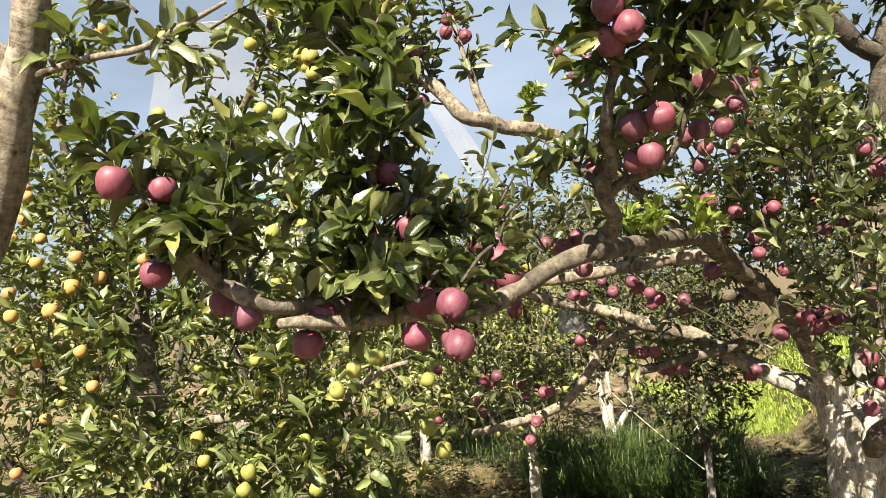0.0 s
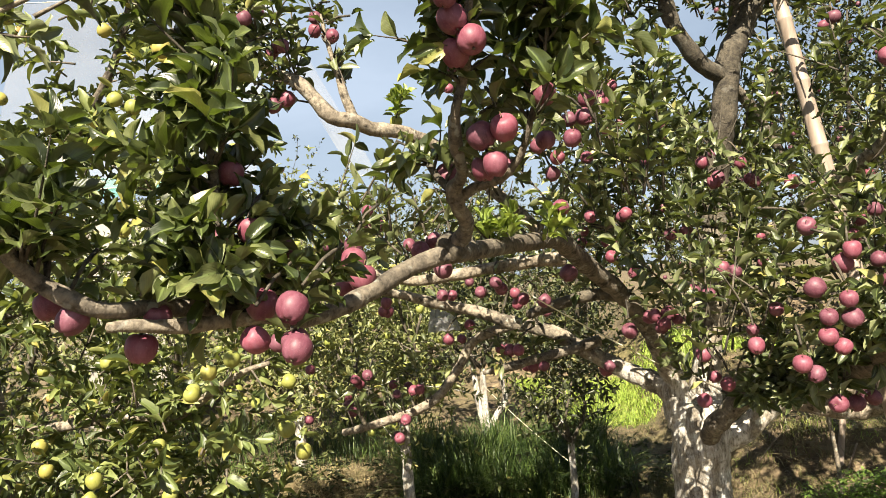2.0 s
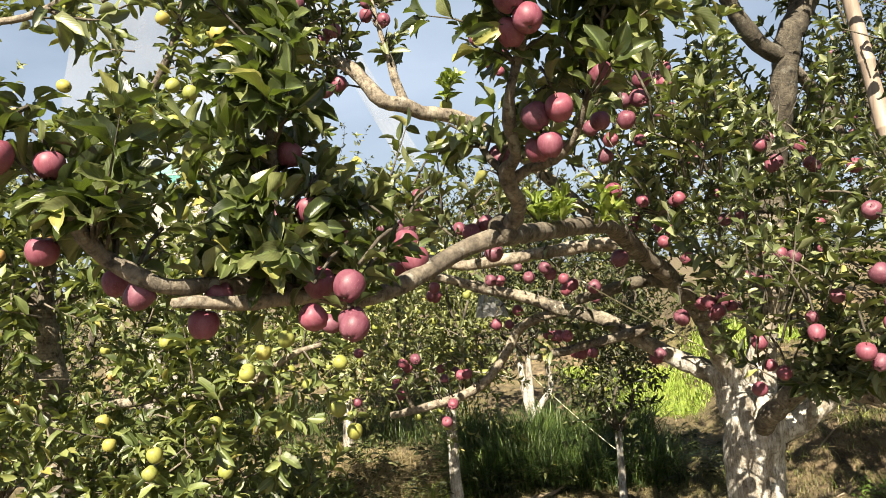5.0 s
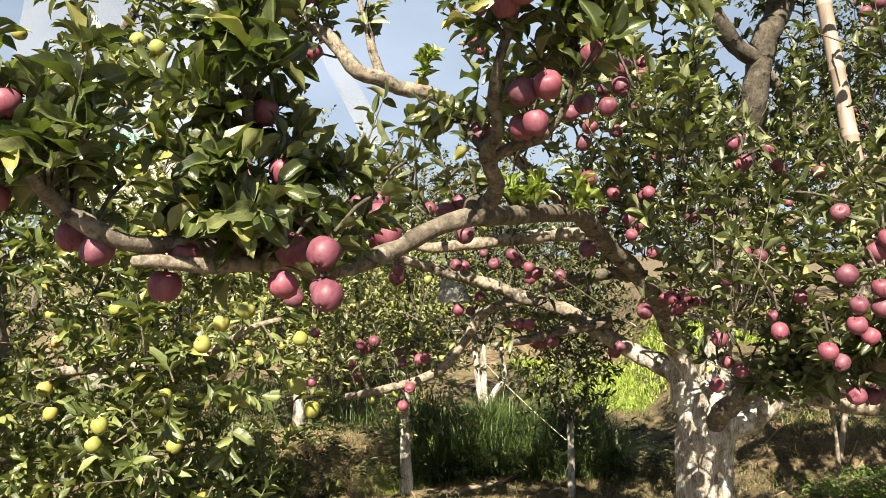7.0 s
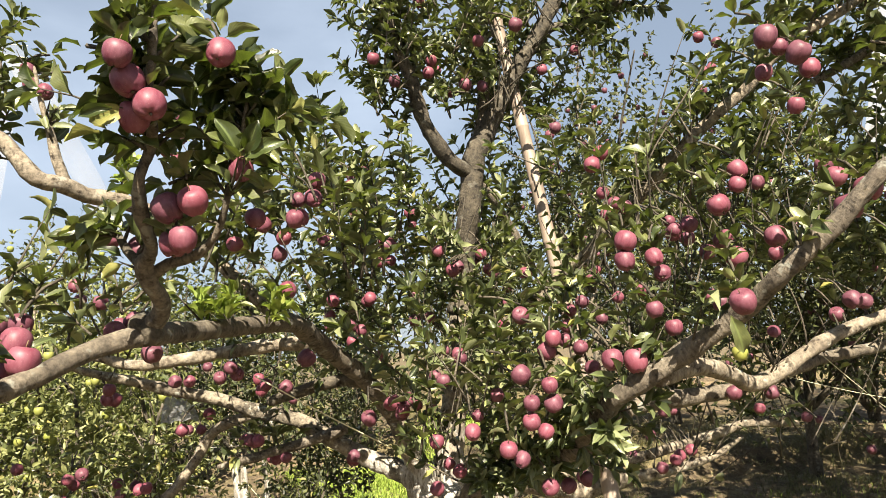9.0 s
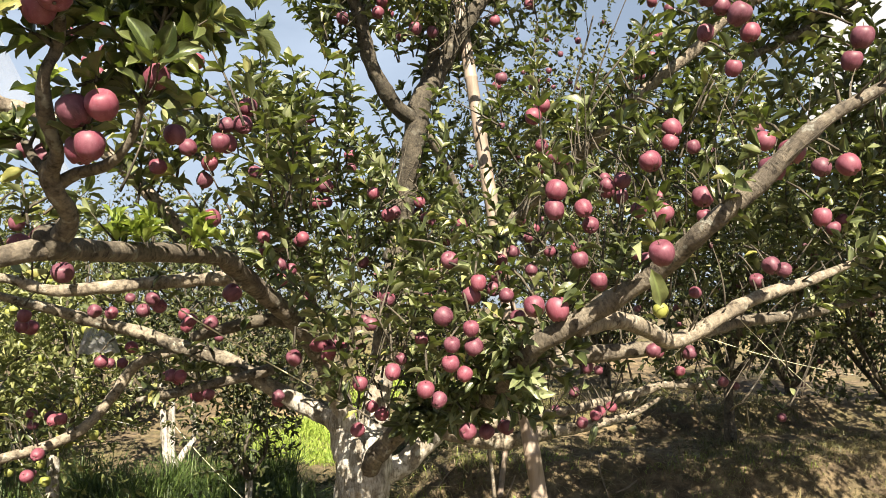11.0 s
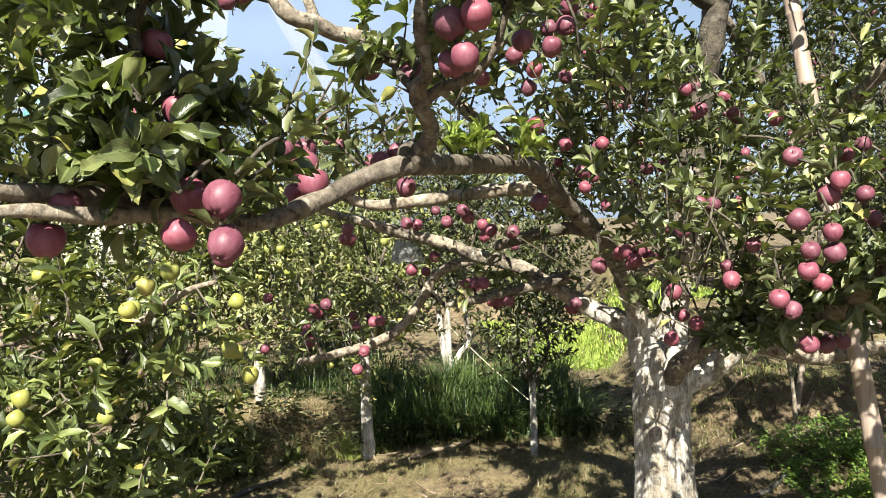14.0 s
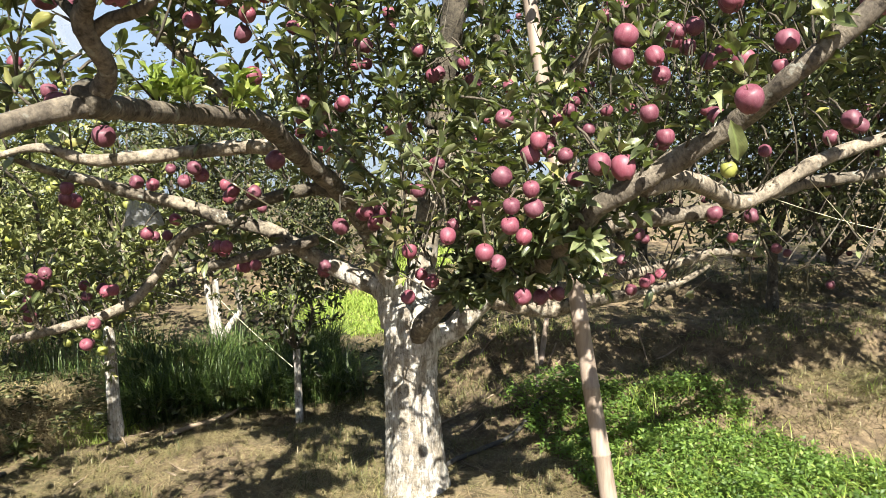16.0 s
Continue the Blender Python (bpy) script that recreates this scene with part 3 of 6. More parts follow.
LIMB_S = [(0.96, 3.5, 1.48, 0.03), (0.82, 3.58, 1.44, 0.03), (0.72, 3.66, 1.38, 0.029), (0.65, 3.68, 1.27, 0.028), (0.57, 3.68, 1.16, 0.027), (0.49, 3.66, 1.08, 0.027), (0.36, 3.64, 1.02, 0.026), (0.18, 3.62, 0.98, 0.024), (0.07, 3.6, 0.96, 0.022), (-0.06, 3.6, 0.94, 0.02)]
LIMB_S2 = [(0.08, 3.6, 0.95, 0.016), (0.05, 3.58, 1.02, 0.012), (0.03, 3.56, 1.1, 0.008)]
SPUR_U = [(0.47, 1.66, 1.85, 0.0272), (0.51, 1.58, 1.91, 0.0224), (0.48, 1.5, 1.97, 0.0208), (0.47, 1.46, 2.01, 0.0192), (0.49, 1.4, 2.04, 0.0176), (0.47, 1.32, 2.11, 0.016), (0.47, 1.25, 2.18, 0.0152), (0.49, 1.26, 2.24, 0.0144), (0.5, 1.2, 2.28, 0.0128), (0.49, 1.12, 2.32, 0.0112), (0.5, 1.08, 2.39, 0.0096), (0.51, 1.08, 2.52, 0.0064)]
SPUR_U2 = [(0.48, 1.5, 1.98, 0.017), (0.53, 1.46, 2.01, 0.0153), (0.59, 1.4, 2.02, 0.0119), (0.64, 1.35, 2.07, 0.0093), (0.67, 1.28, 2.18, 0.0076), (0.7, 1.22, 2.32, 0.0059), (0.72, 1.2, 2.45, 0.0043)]
SPUR_U3 = [(0.47, 1.47, 2.0, 0.0136), (0.43, 1.5, 2.05, 0.011), (0.41, 1.52, 2.09, 0.0085), (0.37, 1.55, 2.14, 0.0059)]
LIMB_G = [(0.9, 2.38, 1.93, 0.0264), (0.59, 2.5, 2.27, 0.0264), (0.39, 2.45, 2.38, 0.0299), (0.24, 2.4, 2.4, 0.0308), (0.17, 2.36, 2.43, 0.0317), (0.09, 2.32, 2.44, 0.0308), (0.02, 2.34, 2.53, 0.0282), (-0.04, 2.36, 2.6, 0.0264), (-0.15, 2.4, 2.66, 0.0246), (-0.24, 2.42, 2.77, 0.0202), (-0.24, 2.4, 2.81, 0.0158), (-0.34, 2.4, 2.92, 0.0106)]
LIMB_G2 = [(0.18, 2.36, 2.43, 0.022), (0.15, 2.36, 2.52, 0.02), (0.13, 2.36, 2.61, 0.016), (0.1, 2.36, 2.72, 0.01), (0.07, 2.36, 2.87, 0.006)]
LEADER = [(1.88, 3.2, 0.95, 0.085), (1.95, 3.24, 1.3, 0.075), (2.03, 3.25, 1.7, 0.07), (2.05, 3.25, 1.94, 0.062), (2.08, 3.2, 2.27, 0.066), (2.1, 3.12, 2.52, 0.066), (2.13, 3.07, 2.8, 0.062), (2.21, 3.04, 2.96, 0.055), (2.31, 3.0, 3.17, 0.047), (2.41, 2.96, 3.33, 0.044), (2.53, 2.92, 3.53, 0.042), (2.72, 2.88, 3.84, 0.036), (2.89, 2.85, 4.12, 0.026), (3.0, 2.82, 4.43, 0.015)]
LEADER_L = [(2.12, 3.08, 2.71, 0.045), (1.99, 3.04, 2.76, 0.042), (1.88, 3.0, 2.86, 0.04), (1.79, 2.96, 3.0, 0.038), (1.73, 2.92, 3.17, 0.034), (1.66, 2.88, 3.3, 0.03), (1.6, 2.84, 3.46, 0.024), (1.54, 2.8, 3.62, 0.018), (1.48, 2.76, 3.81, 0.01)]
LEADER_M = [(2.16, 3.07, 2.87, 0.04), (2.22, 3.1, 3.12, 0.036), (2.25, 3.12, 3.31, 0.03), (2.29, 3.15, 3.65, 0.016), (2.35, 3.18, 4.05, 0.008)]
LEADER_R = [(2.53, 2.92, 3.53, 0.026), (2.73, 2.9, 3.6, 0.024), (2.96, 2.86, 3.68, 0.022), (3.17, 2.82, 3.84, 0.018), (3.38, 2.8, 4.07, 0.012)]
LEADER_K = [(2.14, 3.12, 2.7, 0.03), (2.29, 3.2, 2.59, 0.028), (2.45, 3.3, 2.43, 0.026), (2.56, 3.3, 2.22, 0.024)]
LIMB_C = [(1.83, 3.06, 0.86, 0.05), (1.83, 2.95, 0.95, 0.05), (1.92, 2.8, 1.1, 0.048), (1.98, 2.55, 1.17, 0.046), (1.98, 2.25, 1.25, 0.044), (1.96, 1.93, 1.37, 0.043), (1.93, 1.66, 1.53, 0.0351), (1.98, 1.54, 1.6, 0.0335), (2.08, 1.45, 1.68, 0.0335), (2.18, 1.32, 1.78, 0.0318), (2.2, 1.22, 1.84, 0.0302), (2.21, 1.12, 1.91, 0.0294), (2.3, 1.0, 2.03, 0.0277), (2.37, 0.92, 2.14, 0.0229), (2.44, 0.86, 2.21, 0.0188), (2.53, 0.8, 2.27, 0.0163), (2.76, 0.74, 2.4, 0.0098)]
LIMB_D = [(2.03, 1.52, 1.61, 0.036), (2.25, 1.6, 1.63, 0.0342), (2.42, 1.66, 1.6, 0.0324), (2.6, 1.7, 1.54, 0.0324), (2.71, 1.68, 1.57, 0.0288), (2.9, 1.64, 1.67, 0.027), (3.06, 1.6, 1.73, 0.0252), (3.24, 1.55, 1.78, 0.0216), (3.56, 1.5, 1.89, 0.0108)]
LIMB_D2 = [(2.65, 1.7, 1.55, 0.028), (2.87, 1.74, 1.58, 0.027), (3.1, 1.78, 1.61, 0.026), (3.6, 1.84, 1.64, 0.024), (4.25, 1.9, 1.73, 0.014)]
LIMB_E = [(2.04, 2.0, 1.38, 0.04), (2.29, 2.05, 1.46, 0.038), (2.48, 2.0, 1.48, 0.035), (2.67, 1.96, 1.49, 0.032), (2.8, 1.9, 1.52, 0.026)]
LIMB_F = [(2.28, 2.9, 1.06, 0.03), (2.8, 2.9, 1.08, 0.028), (3.32, 2.8, 1.17, 0.026), (3.45, 2.78, 1.2, 0.025), (3.57, 2.76, 1.22, 0.024), (3.75, 2.74, 1.2, 0.022), (3.89, 2.72, 1.19, 0.02)]
LIMB_R = [(1.93, 3.2, 0.8, 0.08), (2.06, 3.15, 0.85, 0.066), (2.18, 3.1, 0.97, 0.06), (2.25, 3.05, 1.03, 0.055), (2.39, 2.98, 0.98, 0.048), (2.52, 2.9, 0.96, 0.044), (2.7, 2.85, 0.99, 0.04), (2.99, 2.8, 1.02, 0.03), (3.29, 2.78, 1.06, 0.02), (3.5, 2.75, 1.15, 0.01)]
LIMB_H = [(2.1, 3.3, 1.75, 0.034), (2.47, 2.9, 2.05, 0.034), (2.59, 2.4, 2.33, 0.0306), (2.73, 2.1, 2.58, 0.0289), (2.84, 1.98, 2.71, 0.0281), (2.97, 1.88, 2.83, 0.0263), (3.11, 1.76, 3.0, 0.0238), (3.35, 1.66, 3.13, 0.0221), (3.58, 1.58, 3.29, 0.0187), (3.84, 1.5, 3.53, 0.0102)]
LIMB_H2 = [(3.4, 1.9, 2.89, 0.02), (3.74, 1.86, 3.06, 0.022), (4.18, 1.82, 3.33, 0.02), (4.67, 1.78, 3.62, 0.012)]
LIMB_P = [(1.13, 2.9, 1.82, 0.034), (0.97, 2.95, 1.82, 0.032), (0.76, 2.95, 1.8, 0.03), (0.57, 2.95, 1.78, 0.028), (0.37, 2.95, 1.77, 0.024), (0.19, 2.95, 1.82, 0.018), (0.02, 2.95, 1.78, 0.01)]
LIMB_Q = [(1.47, 3.0, 1.61, 0.034), (1.3, 3.05, 1.63, 0.032), (1.11, 3.1, 1.59, 0.028), (0.96, 3.12, 1.55, 0.022)]
LIMB_V = [(1.38, 3.3, 1.37, 0.03), (1.2, 3.3, 1.33, 0.028), (1.03, 3.3, 1.3, 0.026), (0.87, 3.3, 1.27, 0.022), (0.73, 3.3, 1.25, 0.012)]
LIMB_N = [(0.03, 1.26, 1.71, 0.018), (-0.08, 1.1, 1.71, 0.017), (-0.16, 1.03, 1.71, 0.016), (-0.23, 0.98, 1.72, 0.014), (-0.27, 0.96, 1.72, 0.011)]
SHOOT_N = [(-0.1, 1.12, 1.74, 0.0128), (-0.09, 1.1, 1.89, 0.012), (-0.08, 1.08, 2.0, 0.0112), (-0.08, 1.06, 2.11, 0.0097), (-0.08, 1.04, 2.22, 0.0083), (-0.1, 1.02, 2.35, 0.0067), (-0.12, 1.0, 2.5, 0.0045)]
WLIMB = [(-0.93, 0.95, 1.83, 0.0425), (-0.8, 0.9, 2.03, 0.0382), (-0.74, 0.86, 2.18, 0.0382), (-0.69, 0.84, 2.29, 0.0357), (-0.66, 0.82, 2.38, 0.0323), (-0.61, 0.8, 2.52, 0.0255)]
WLIMB2 = [(-0.73, 0.86, 2.23, 0.011), (-0.66, 0.84, 2.24, 0.0083), (-0.56, 0.82, 2.25, 0.0066), (-0.44, 0.8, 2.25, 0.006), (-0.36, 0.78, 2.27, 0.005), (-0.26, 0.76, 2.3, 0.0033)]
WLIMB3 = [(-0.77, 0.9, 2.32, 0.03), (-0.79, 0.9, 2.28, 0.03), (-0.74, 0.88, 2.19, 0.026)]
B_TRUNK = [(-1.62, 3.08, -0.15, 0.12), (-1.64, 3.07, 0.25, 0.095), (-1.67, 3.05, 0.72, 0.08), (-1.68, 3.05, 1.06, 0.07), (-1.67, 3.03, 1.3, 0.07), (-1.67, 3.0, 1.53, 0.062), (-1.68, 3.0, 1.69, 0.055)]
B_LIMB1 = [(-1.68, 3.0, 1.67, 0.03), (-1.76, 2.9, 1.73, 0.025), (-1.84, 2.8, 1.78, 0.02), (-1.95, 2.6, 1.84, 0.014)]
B_LIMB2 = [(-1.67, 3.0, 1.67, 0.03), (-1.49, 2.95, 1.76, 0.024), (-1.29, 2.9, 1.79, 0.02), (-1.04, 2.8, 1.93, 0.014)]
B_LIMB4 = [(-1.65, 3.0, 1.19, 0.03), (-1.38, 2.9, 1.22, 0.025), (-0.93, 2.75, 1.27, 0.02), (-0.68, 2.6, 1.27, 0.019), (-0.49, 2.5, 1.37, 0.017), (-0.33, 2.4, 1.46, 0.013), (-0.22, 2.35, 1.49, 0.009)]
B_LIMB3 = [(-1.67, 3.0, 1.64, 0.04), (-1.64, 3.0, 1.87, 0.034), (-1.49, 2.95, 2.2, 0.03), (-1.16, 2.85, 2.5, 0.024), (-0.89, 2.7, 2.79, 0.018), (-0.75, 2.6, 3.08, 0.012), (-0.71, 2.6, 3.34, 0.006)]
B_LIMB5 = [(-1.67, 3.0, 1.64, 0.035), (-1.86, 3.0, 2.0, 0.03), (-1.96, 2.95, 2.45, 0.024), (-1.97, 2.9, 2.82, 0.018), (-1.85, 2.85, 3.2, 0.01)]
# parts of the crown that leafy shoots fill: two corners and how many
CROWN = [
    (((1.3, 1.9, 1.35), (2.1, 2.6, 1.75)), 19),
    (((1.95, 1.5, 1.65), (2.6, 2.2, 2.1)), 30),
    (((2.1, 1.4, 2.05), (3.2, 2.4, 2.55)), 50),
    (((0.6, 1.6, 1.95), (1.2, 2.4, 2.3)), 22),
    (((1.2, 2.5, 1.7), (2.0, 3.1, 2.4)), 50),
    (((1.5, 2.6, 2.95), (2.9, 3.4, 3.6)), 95),
    (((2.5, 1.7, 1.1), (3.6, 2.9, 1.5)), 26),
    (((0.3, 2.9, 1.65), (1.3, 3.5, 1.9)), 7),
    (((1.4, 2.4, 1.15), (1.95, 2.8, 1.45)), 9),
    (((3.2, 1.2, 1.6), (4.8, 2.6, 2.5)), 80),
    (((3.0, 0.6, 2.3), (4.4, 1.8, 3.2)), 36),
    (((1.2, 3.25, 1.65), (2.9, 3.9, 2.8)), 85),
    (((2.9, 2.9, 1.6), (4.2, 3.8, 2.8)), 70),
    # mostly out of view to the right, added to shade the terrace bank
    (((4.3, 1.3, 1.9), (6.6, 3.4, 3.1)), 170),
    (((-0.1, 1.75, 1.82), (0.5, 2.0, 2.0)), 9),
    (((-0.3, 2.3, 2.55), (0.1, 2.6, 2.85)), 12),
    # foliage added high and right, mostly unseen, to shade the bank below
    (((2.7, 0.3, 3.0), (5.0, 1.6, 3.8)), 95),
    (((3.6, 1.0, 2.3), (5.4, 2.4, 3.2)), 40),
]
YELLOW_CROWN = [
    (((-2.6, 2.3, 0.3), (-0.5, 3.3, 1.0)), 120),
    (((-2.6, 2.3, 0.8), (-0.6, 3.2, 1.7)), 150),
    (((-2.6, 2.4, 1.6), (-0.7, 3.1, 2.5)), 140),
    (((-1.3, 2.2, 2.2), (-0.35, 2.9, 3.1)), 46),
    (((-1.8, 3.3, 0.1), (-0.8, 3.8, 0.8)), 40),
    (((-1.0, 2.2, 0.75), (-0.35, 2.7, 1.35)), 44),
    (((-1.1, 2.4, 0.15), (-0.3, 3.2, 0.8)), 56),
]
# x, y, height, spread, lowest leaves, leaves, foliage, fruit, colour
BACK_ROW = [
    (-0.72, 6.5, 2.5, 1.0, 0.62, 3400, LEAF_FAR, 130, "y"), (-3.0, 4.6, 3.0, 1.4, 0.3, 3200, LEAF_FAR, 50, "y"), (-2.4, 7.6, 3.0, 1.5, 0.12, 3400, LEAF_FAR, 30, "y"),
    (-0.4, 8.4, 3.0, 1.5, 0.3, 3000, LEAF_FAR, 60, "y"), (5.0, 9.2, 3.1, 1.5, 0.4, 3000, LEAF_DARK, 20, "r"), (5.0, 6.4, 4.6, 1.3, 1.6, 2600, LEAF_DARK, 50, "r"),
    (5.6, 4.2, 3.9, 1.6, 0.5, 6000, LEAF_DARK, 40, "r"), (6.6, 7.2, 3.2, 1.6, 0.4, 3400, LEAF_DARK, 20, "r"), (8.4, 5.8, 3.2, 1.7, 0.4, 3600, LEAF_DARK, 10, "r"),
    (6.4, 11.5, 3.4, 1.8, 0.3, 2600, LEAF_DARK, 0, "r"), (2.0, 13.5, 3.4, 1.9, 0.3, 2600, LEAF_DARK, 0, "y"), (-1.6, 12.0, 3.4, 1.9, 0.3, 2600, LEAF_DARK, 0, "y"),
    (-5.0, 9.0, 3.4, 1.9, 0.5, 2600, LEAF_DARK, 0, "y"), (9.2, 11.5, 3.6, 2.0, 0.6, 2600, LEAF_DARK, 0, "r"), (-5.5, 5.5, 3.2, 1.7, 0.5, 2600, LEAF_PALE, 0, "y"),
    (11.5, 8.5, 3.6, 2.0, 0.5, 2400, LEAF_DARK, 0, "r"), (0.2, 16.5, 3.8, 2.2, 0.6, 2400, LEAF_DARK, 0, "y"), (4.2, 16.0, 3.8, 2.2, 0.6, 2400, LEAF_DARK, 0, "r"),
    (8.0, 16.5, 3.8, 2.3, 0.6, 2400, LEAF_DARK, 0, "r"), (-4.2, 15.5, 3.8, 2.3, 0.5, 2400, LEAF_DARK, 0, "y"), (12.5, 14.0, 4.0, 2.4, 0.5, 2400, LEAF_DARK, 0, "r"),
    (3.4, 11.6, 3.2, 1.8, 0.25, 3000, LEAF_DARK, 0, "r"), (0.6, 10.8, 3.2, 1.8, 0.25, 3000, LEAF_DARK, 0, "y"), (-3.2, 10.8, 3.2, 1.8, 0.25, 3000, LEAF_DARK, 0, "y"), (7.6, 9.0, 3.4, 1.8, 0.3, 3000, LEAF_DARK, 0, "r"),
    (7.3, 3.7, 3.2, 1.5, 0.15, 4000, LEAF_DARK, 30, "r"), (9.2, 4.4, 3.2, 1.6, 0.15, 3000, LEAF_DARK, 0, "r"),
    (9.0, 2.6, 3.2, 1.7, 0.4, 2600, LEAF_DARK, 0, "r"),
    # unseen trees round the camera, added to block sky light and shade the bank
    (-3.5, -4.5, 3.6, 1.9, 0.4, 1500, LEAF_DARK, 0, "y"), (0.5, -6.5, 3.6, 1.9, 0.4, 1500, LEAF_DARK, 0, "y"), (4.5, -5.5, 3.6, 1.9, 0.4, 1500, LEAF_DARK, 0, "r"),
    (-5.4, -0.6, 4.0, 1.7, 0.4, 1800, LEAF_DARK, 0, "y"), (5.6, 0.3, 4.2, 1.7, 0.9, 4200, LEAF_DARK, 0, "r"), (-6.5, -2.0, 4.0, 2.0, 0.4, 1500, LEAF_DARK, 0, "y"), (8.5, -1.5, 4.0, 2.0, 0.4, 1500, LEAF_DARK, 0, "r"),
]


tube("trunk", TRUNK, BARK_WHITE, tree, "trunk with flaking white limewash", 26, 0.08, 0.025)
for pts, mat in ((LIMB_A[:3], BARK_WHITE), (LIMB_A[2:], BARK), (LIMB_B, BARK_WHITE), (LIMB_C, BARK), (LIMB_R[:5], BARK_WHITE), (LIMB_R[3:], BARK_PALE), (LEADER[:4], BARK_WHITE), (LEADER[3:], BARK_DARK), (LEADER_L, BARK_DARK),
                 (LEADER_M, BARK), (LEADER_R, BARK_DARK), (LEADER_K, BARK), (LIMB_S, BARK_PALE), (LIMB_S2, BARK_PALE), (LIMB_G, BARK_PALE), (LIMB_G2, BARK_PALE), (SPUR_U, BARK), (SPUR_U2, BARK), (SPUR_U3, BARK_DARK), (LIMB_D, BARK_PALE), (LIMB_D2, BARK), (LIMB_E, BARK),
                 (LIMB_F, BARK_PALE), (LIMB_H, BARK_PALE), (LIMB_H2, BARK), (LIMB_P, BARK_PALE), (LIMB_Q, BARK_DARK), (LIMB_V, BARK), (LIMB_N, BARK_PALE), (SHOOT_N, BARK_DARK)):
    tube("limb", pts, mat, tree, sides=12 if pts[0][3] > 0.03 or pts is SPUR_U else 8, rough=0.34 if pts is SPUR_U else 0.16, step=0.015 if pts is SPUR_U else 0.03)

# swollen knot where the upright branch leaves the low limb
kb = bmesh.new()
bmesh.ops.create_icosphere(kb, subdivisions=3, radius=0.047)
for vv in kb.verts:
    vv.co *= 1 + 0.3 * noise.noise(vv.co * 28)
    vv.co += Vector((0.47, 1.65, 1.858))
part("knot", kb, BARK_DARK, tree, "swollen dark knot on the limb")

near, crown, twigs = Leaves(), Leaves(), Twigs()
clothe(LIMB_A, near, twigs, 80, (0.08, 0.24), 0.09, 1.0, 0.79, 0.89, 0.017)
clothe(LIMB_A, near, twigs, 150, (0.08, 0.24), 0.092, 1.2, 0.955, 1.0, 0.017)
clothe(SHOOT_N, near, twigs, 100, (0.10, 0.22), 0.09, 0.45, 0.03, 0.5, 0.018, 0.25)
clothe(SHOOT_N, near, twigs, 80, (0.07, 0.16), 0.09, 0.7, 0.5, 1.0, 0.018, 0.4)
clothe(LIMB_C, crown, twigs, 75, (0.08, 0.22), 0.084, 0.7, 0.1, 0.5, 0.018)
clothe(LIMB_N, near, twigs, 9, (0.05, 0.12), 0.075, 0.2)
clothe(LIMB_A, crown, twigs, 9, (0.06, 0.2), 0.07, 1.3, 0.1, 0.6)
clothe(SPUR_U, near, twigs, 66, (0.06, 0.24), 0.09, 0.5, 0.66, 1.0, 0.02)
clothe(SPUR_U, near, twigs, 5, (0.04, 0.1), 0.075, 0.5, 0.2, 0.6)
clothe(SPUR_U2, near, twigs, 90, (0.06, 0.22), 0.09, 0.5, 0.5, 1.0, 0.02)
clothe(SPUR_U3, near, twigs, 70, (0.05, 0.16), 0.1, 0.6, 0.3)
clothe(LIMB_G, crown, twigs, 16, (0.06, 0.25), 0.075, 0.8, 0.0, 0.3)
clothe(LIMB_G, crown, twigs, 40, (0.06, 0.2), 0.075, 0.6, 0.75)
clothe(LIMB_G2, crown, twigs, 50, (0.06, 0.16), 0.075, 0.5, 0.4)
for pts, dens, t0 in ((LEADER, 42, 0.55), (LEADER_L, 60, 0.35), (LEADER_M, 60, 0.4), (LEADER_R, 70, 0.2), (LEADER_K, 20, 0.3)):
    clothe(pts, crown, twigs, dens * 1.2, (0.1, 0.4), 0.085, 0.4, t0, 1.0, 0.018)
for pts, dens, t0 in ((LIMB_C, 20, 0.15), (LIMB_D, 18, 0.1), (LIMB_D2, 16, 0.1), (LIMB_E, 26, 0.0), (LIMB_F, 14, 0.0), (LIMB_R, 14, 0.5), (LIMB_H, 36, 0.2), (LIMB_H2, 30, 0.0),
                      (LIMB_P, 10, 0.0), (LIMB_Q, 12, 0.0), (LIMB_V, 10, 0.0), (LIMB_B, 5, 0.3), (LIMB_S, 34, 0.55), (LIMB_S2, 60, 0.3)):
    clothe(pts, crown, twigs, dens * 0.9, (0.1, 0.3), 0.092, 1.2, t0)
for box, count in CROWN:
    inner = box[0][1] >= 2.4
    fill(box, int(count * 1.4), crown, twigs, (0.16, 0.46), 0.07 if inner else 0.084, 1.6, 0.0135 if inner else 0.016)


# ---- apples ----
def apple_mesh(name, squat, taper, lobes, mat):
    """Fruit body round its own centre, 1 m across: shoulders, waist, a stem well above and a lobed eye below."""
    prof = [(0.0, 0.41), (0.07, 0.42), (0.16, 0.452), (0.27, 0.45), (0.38, 0.375), (0.465, 0.235), (0.5, 0.06), (0.49, -0.12), (0.44, -0.27), (0.36, -0.38), (0.26, -0.45), (0.16, -0.47), (0.08, -0.44), (0.0, -0.41)]
    n = 20
    v, q = [], []
    for r, z in prof:
        zz = z * squat
        for j in range(n):
            a = 2 * math.pi * j / n
            rr = r * (1 - taper * max(0, 0.25 - z)) * (1 + lobes * math.cos(5 * a) * max(0.0, 0.12 - z))
            v.append((rr * math.cos(a), rr * math.sin(a), zz - (0.03 * math.cos(5 * a) if z < -0.4 and r > 0.1 else 0)))
    for i in range(len(prof) - 1):
        for j in range(n):
            k = (j + 1) % n
            q.append((i * n + j, (i + 1) * n + j, (i + 1) * n + k, i * n + k))
    me = quads_mesh(name, np.array(v), np.array(q))
    me.materials.append(mat)
    return me


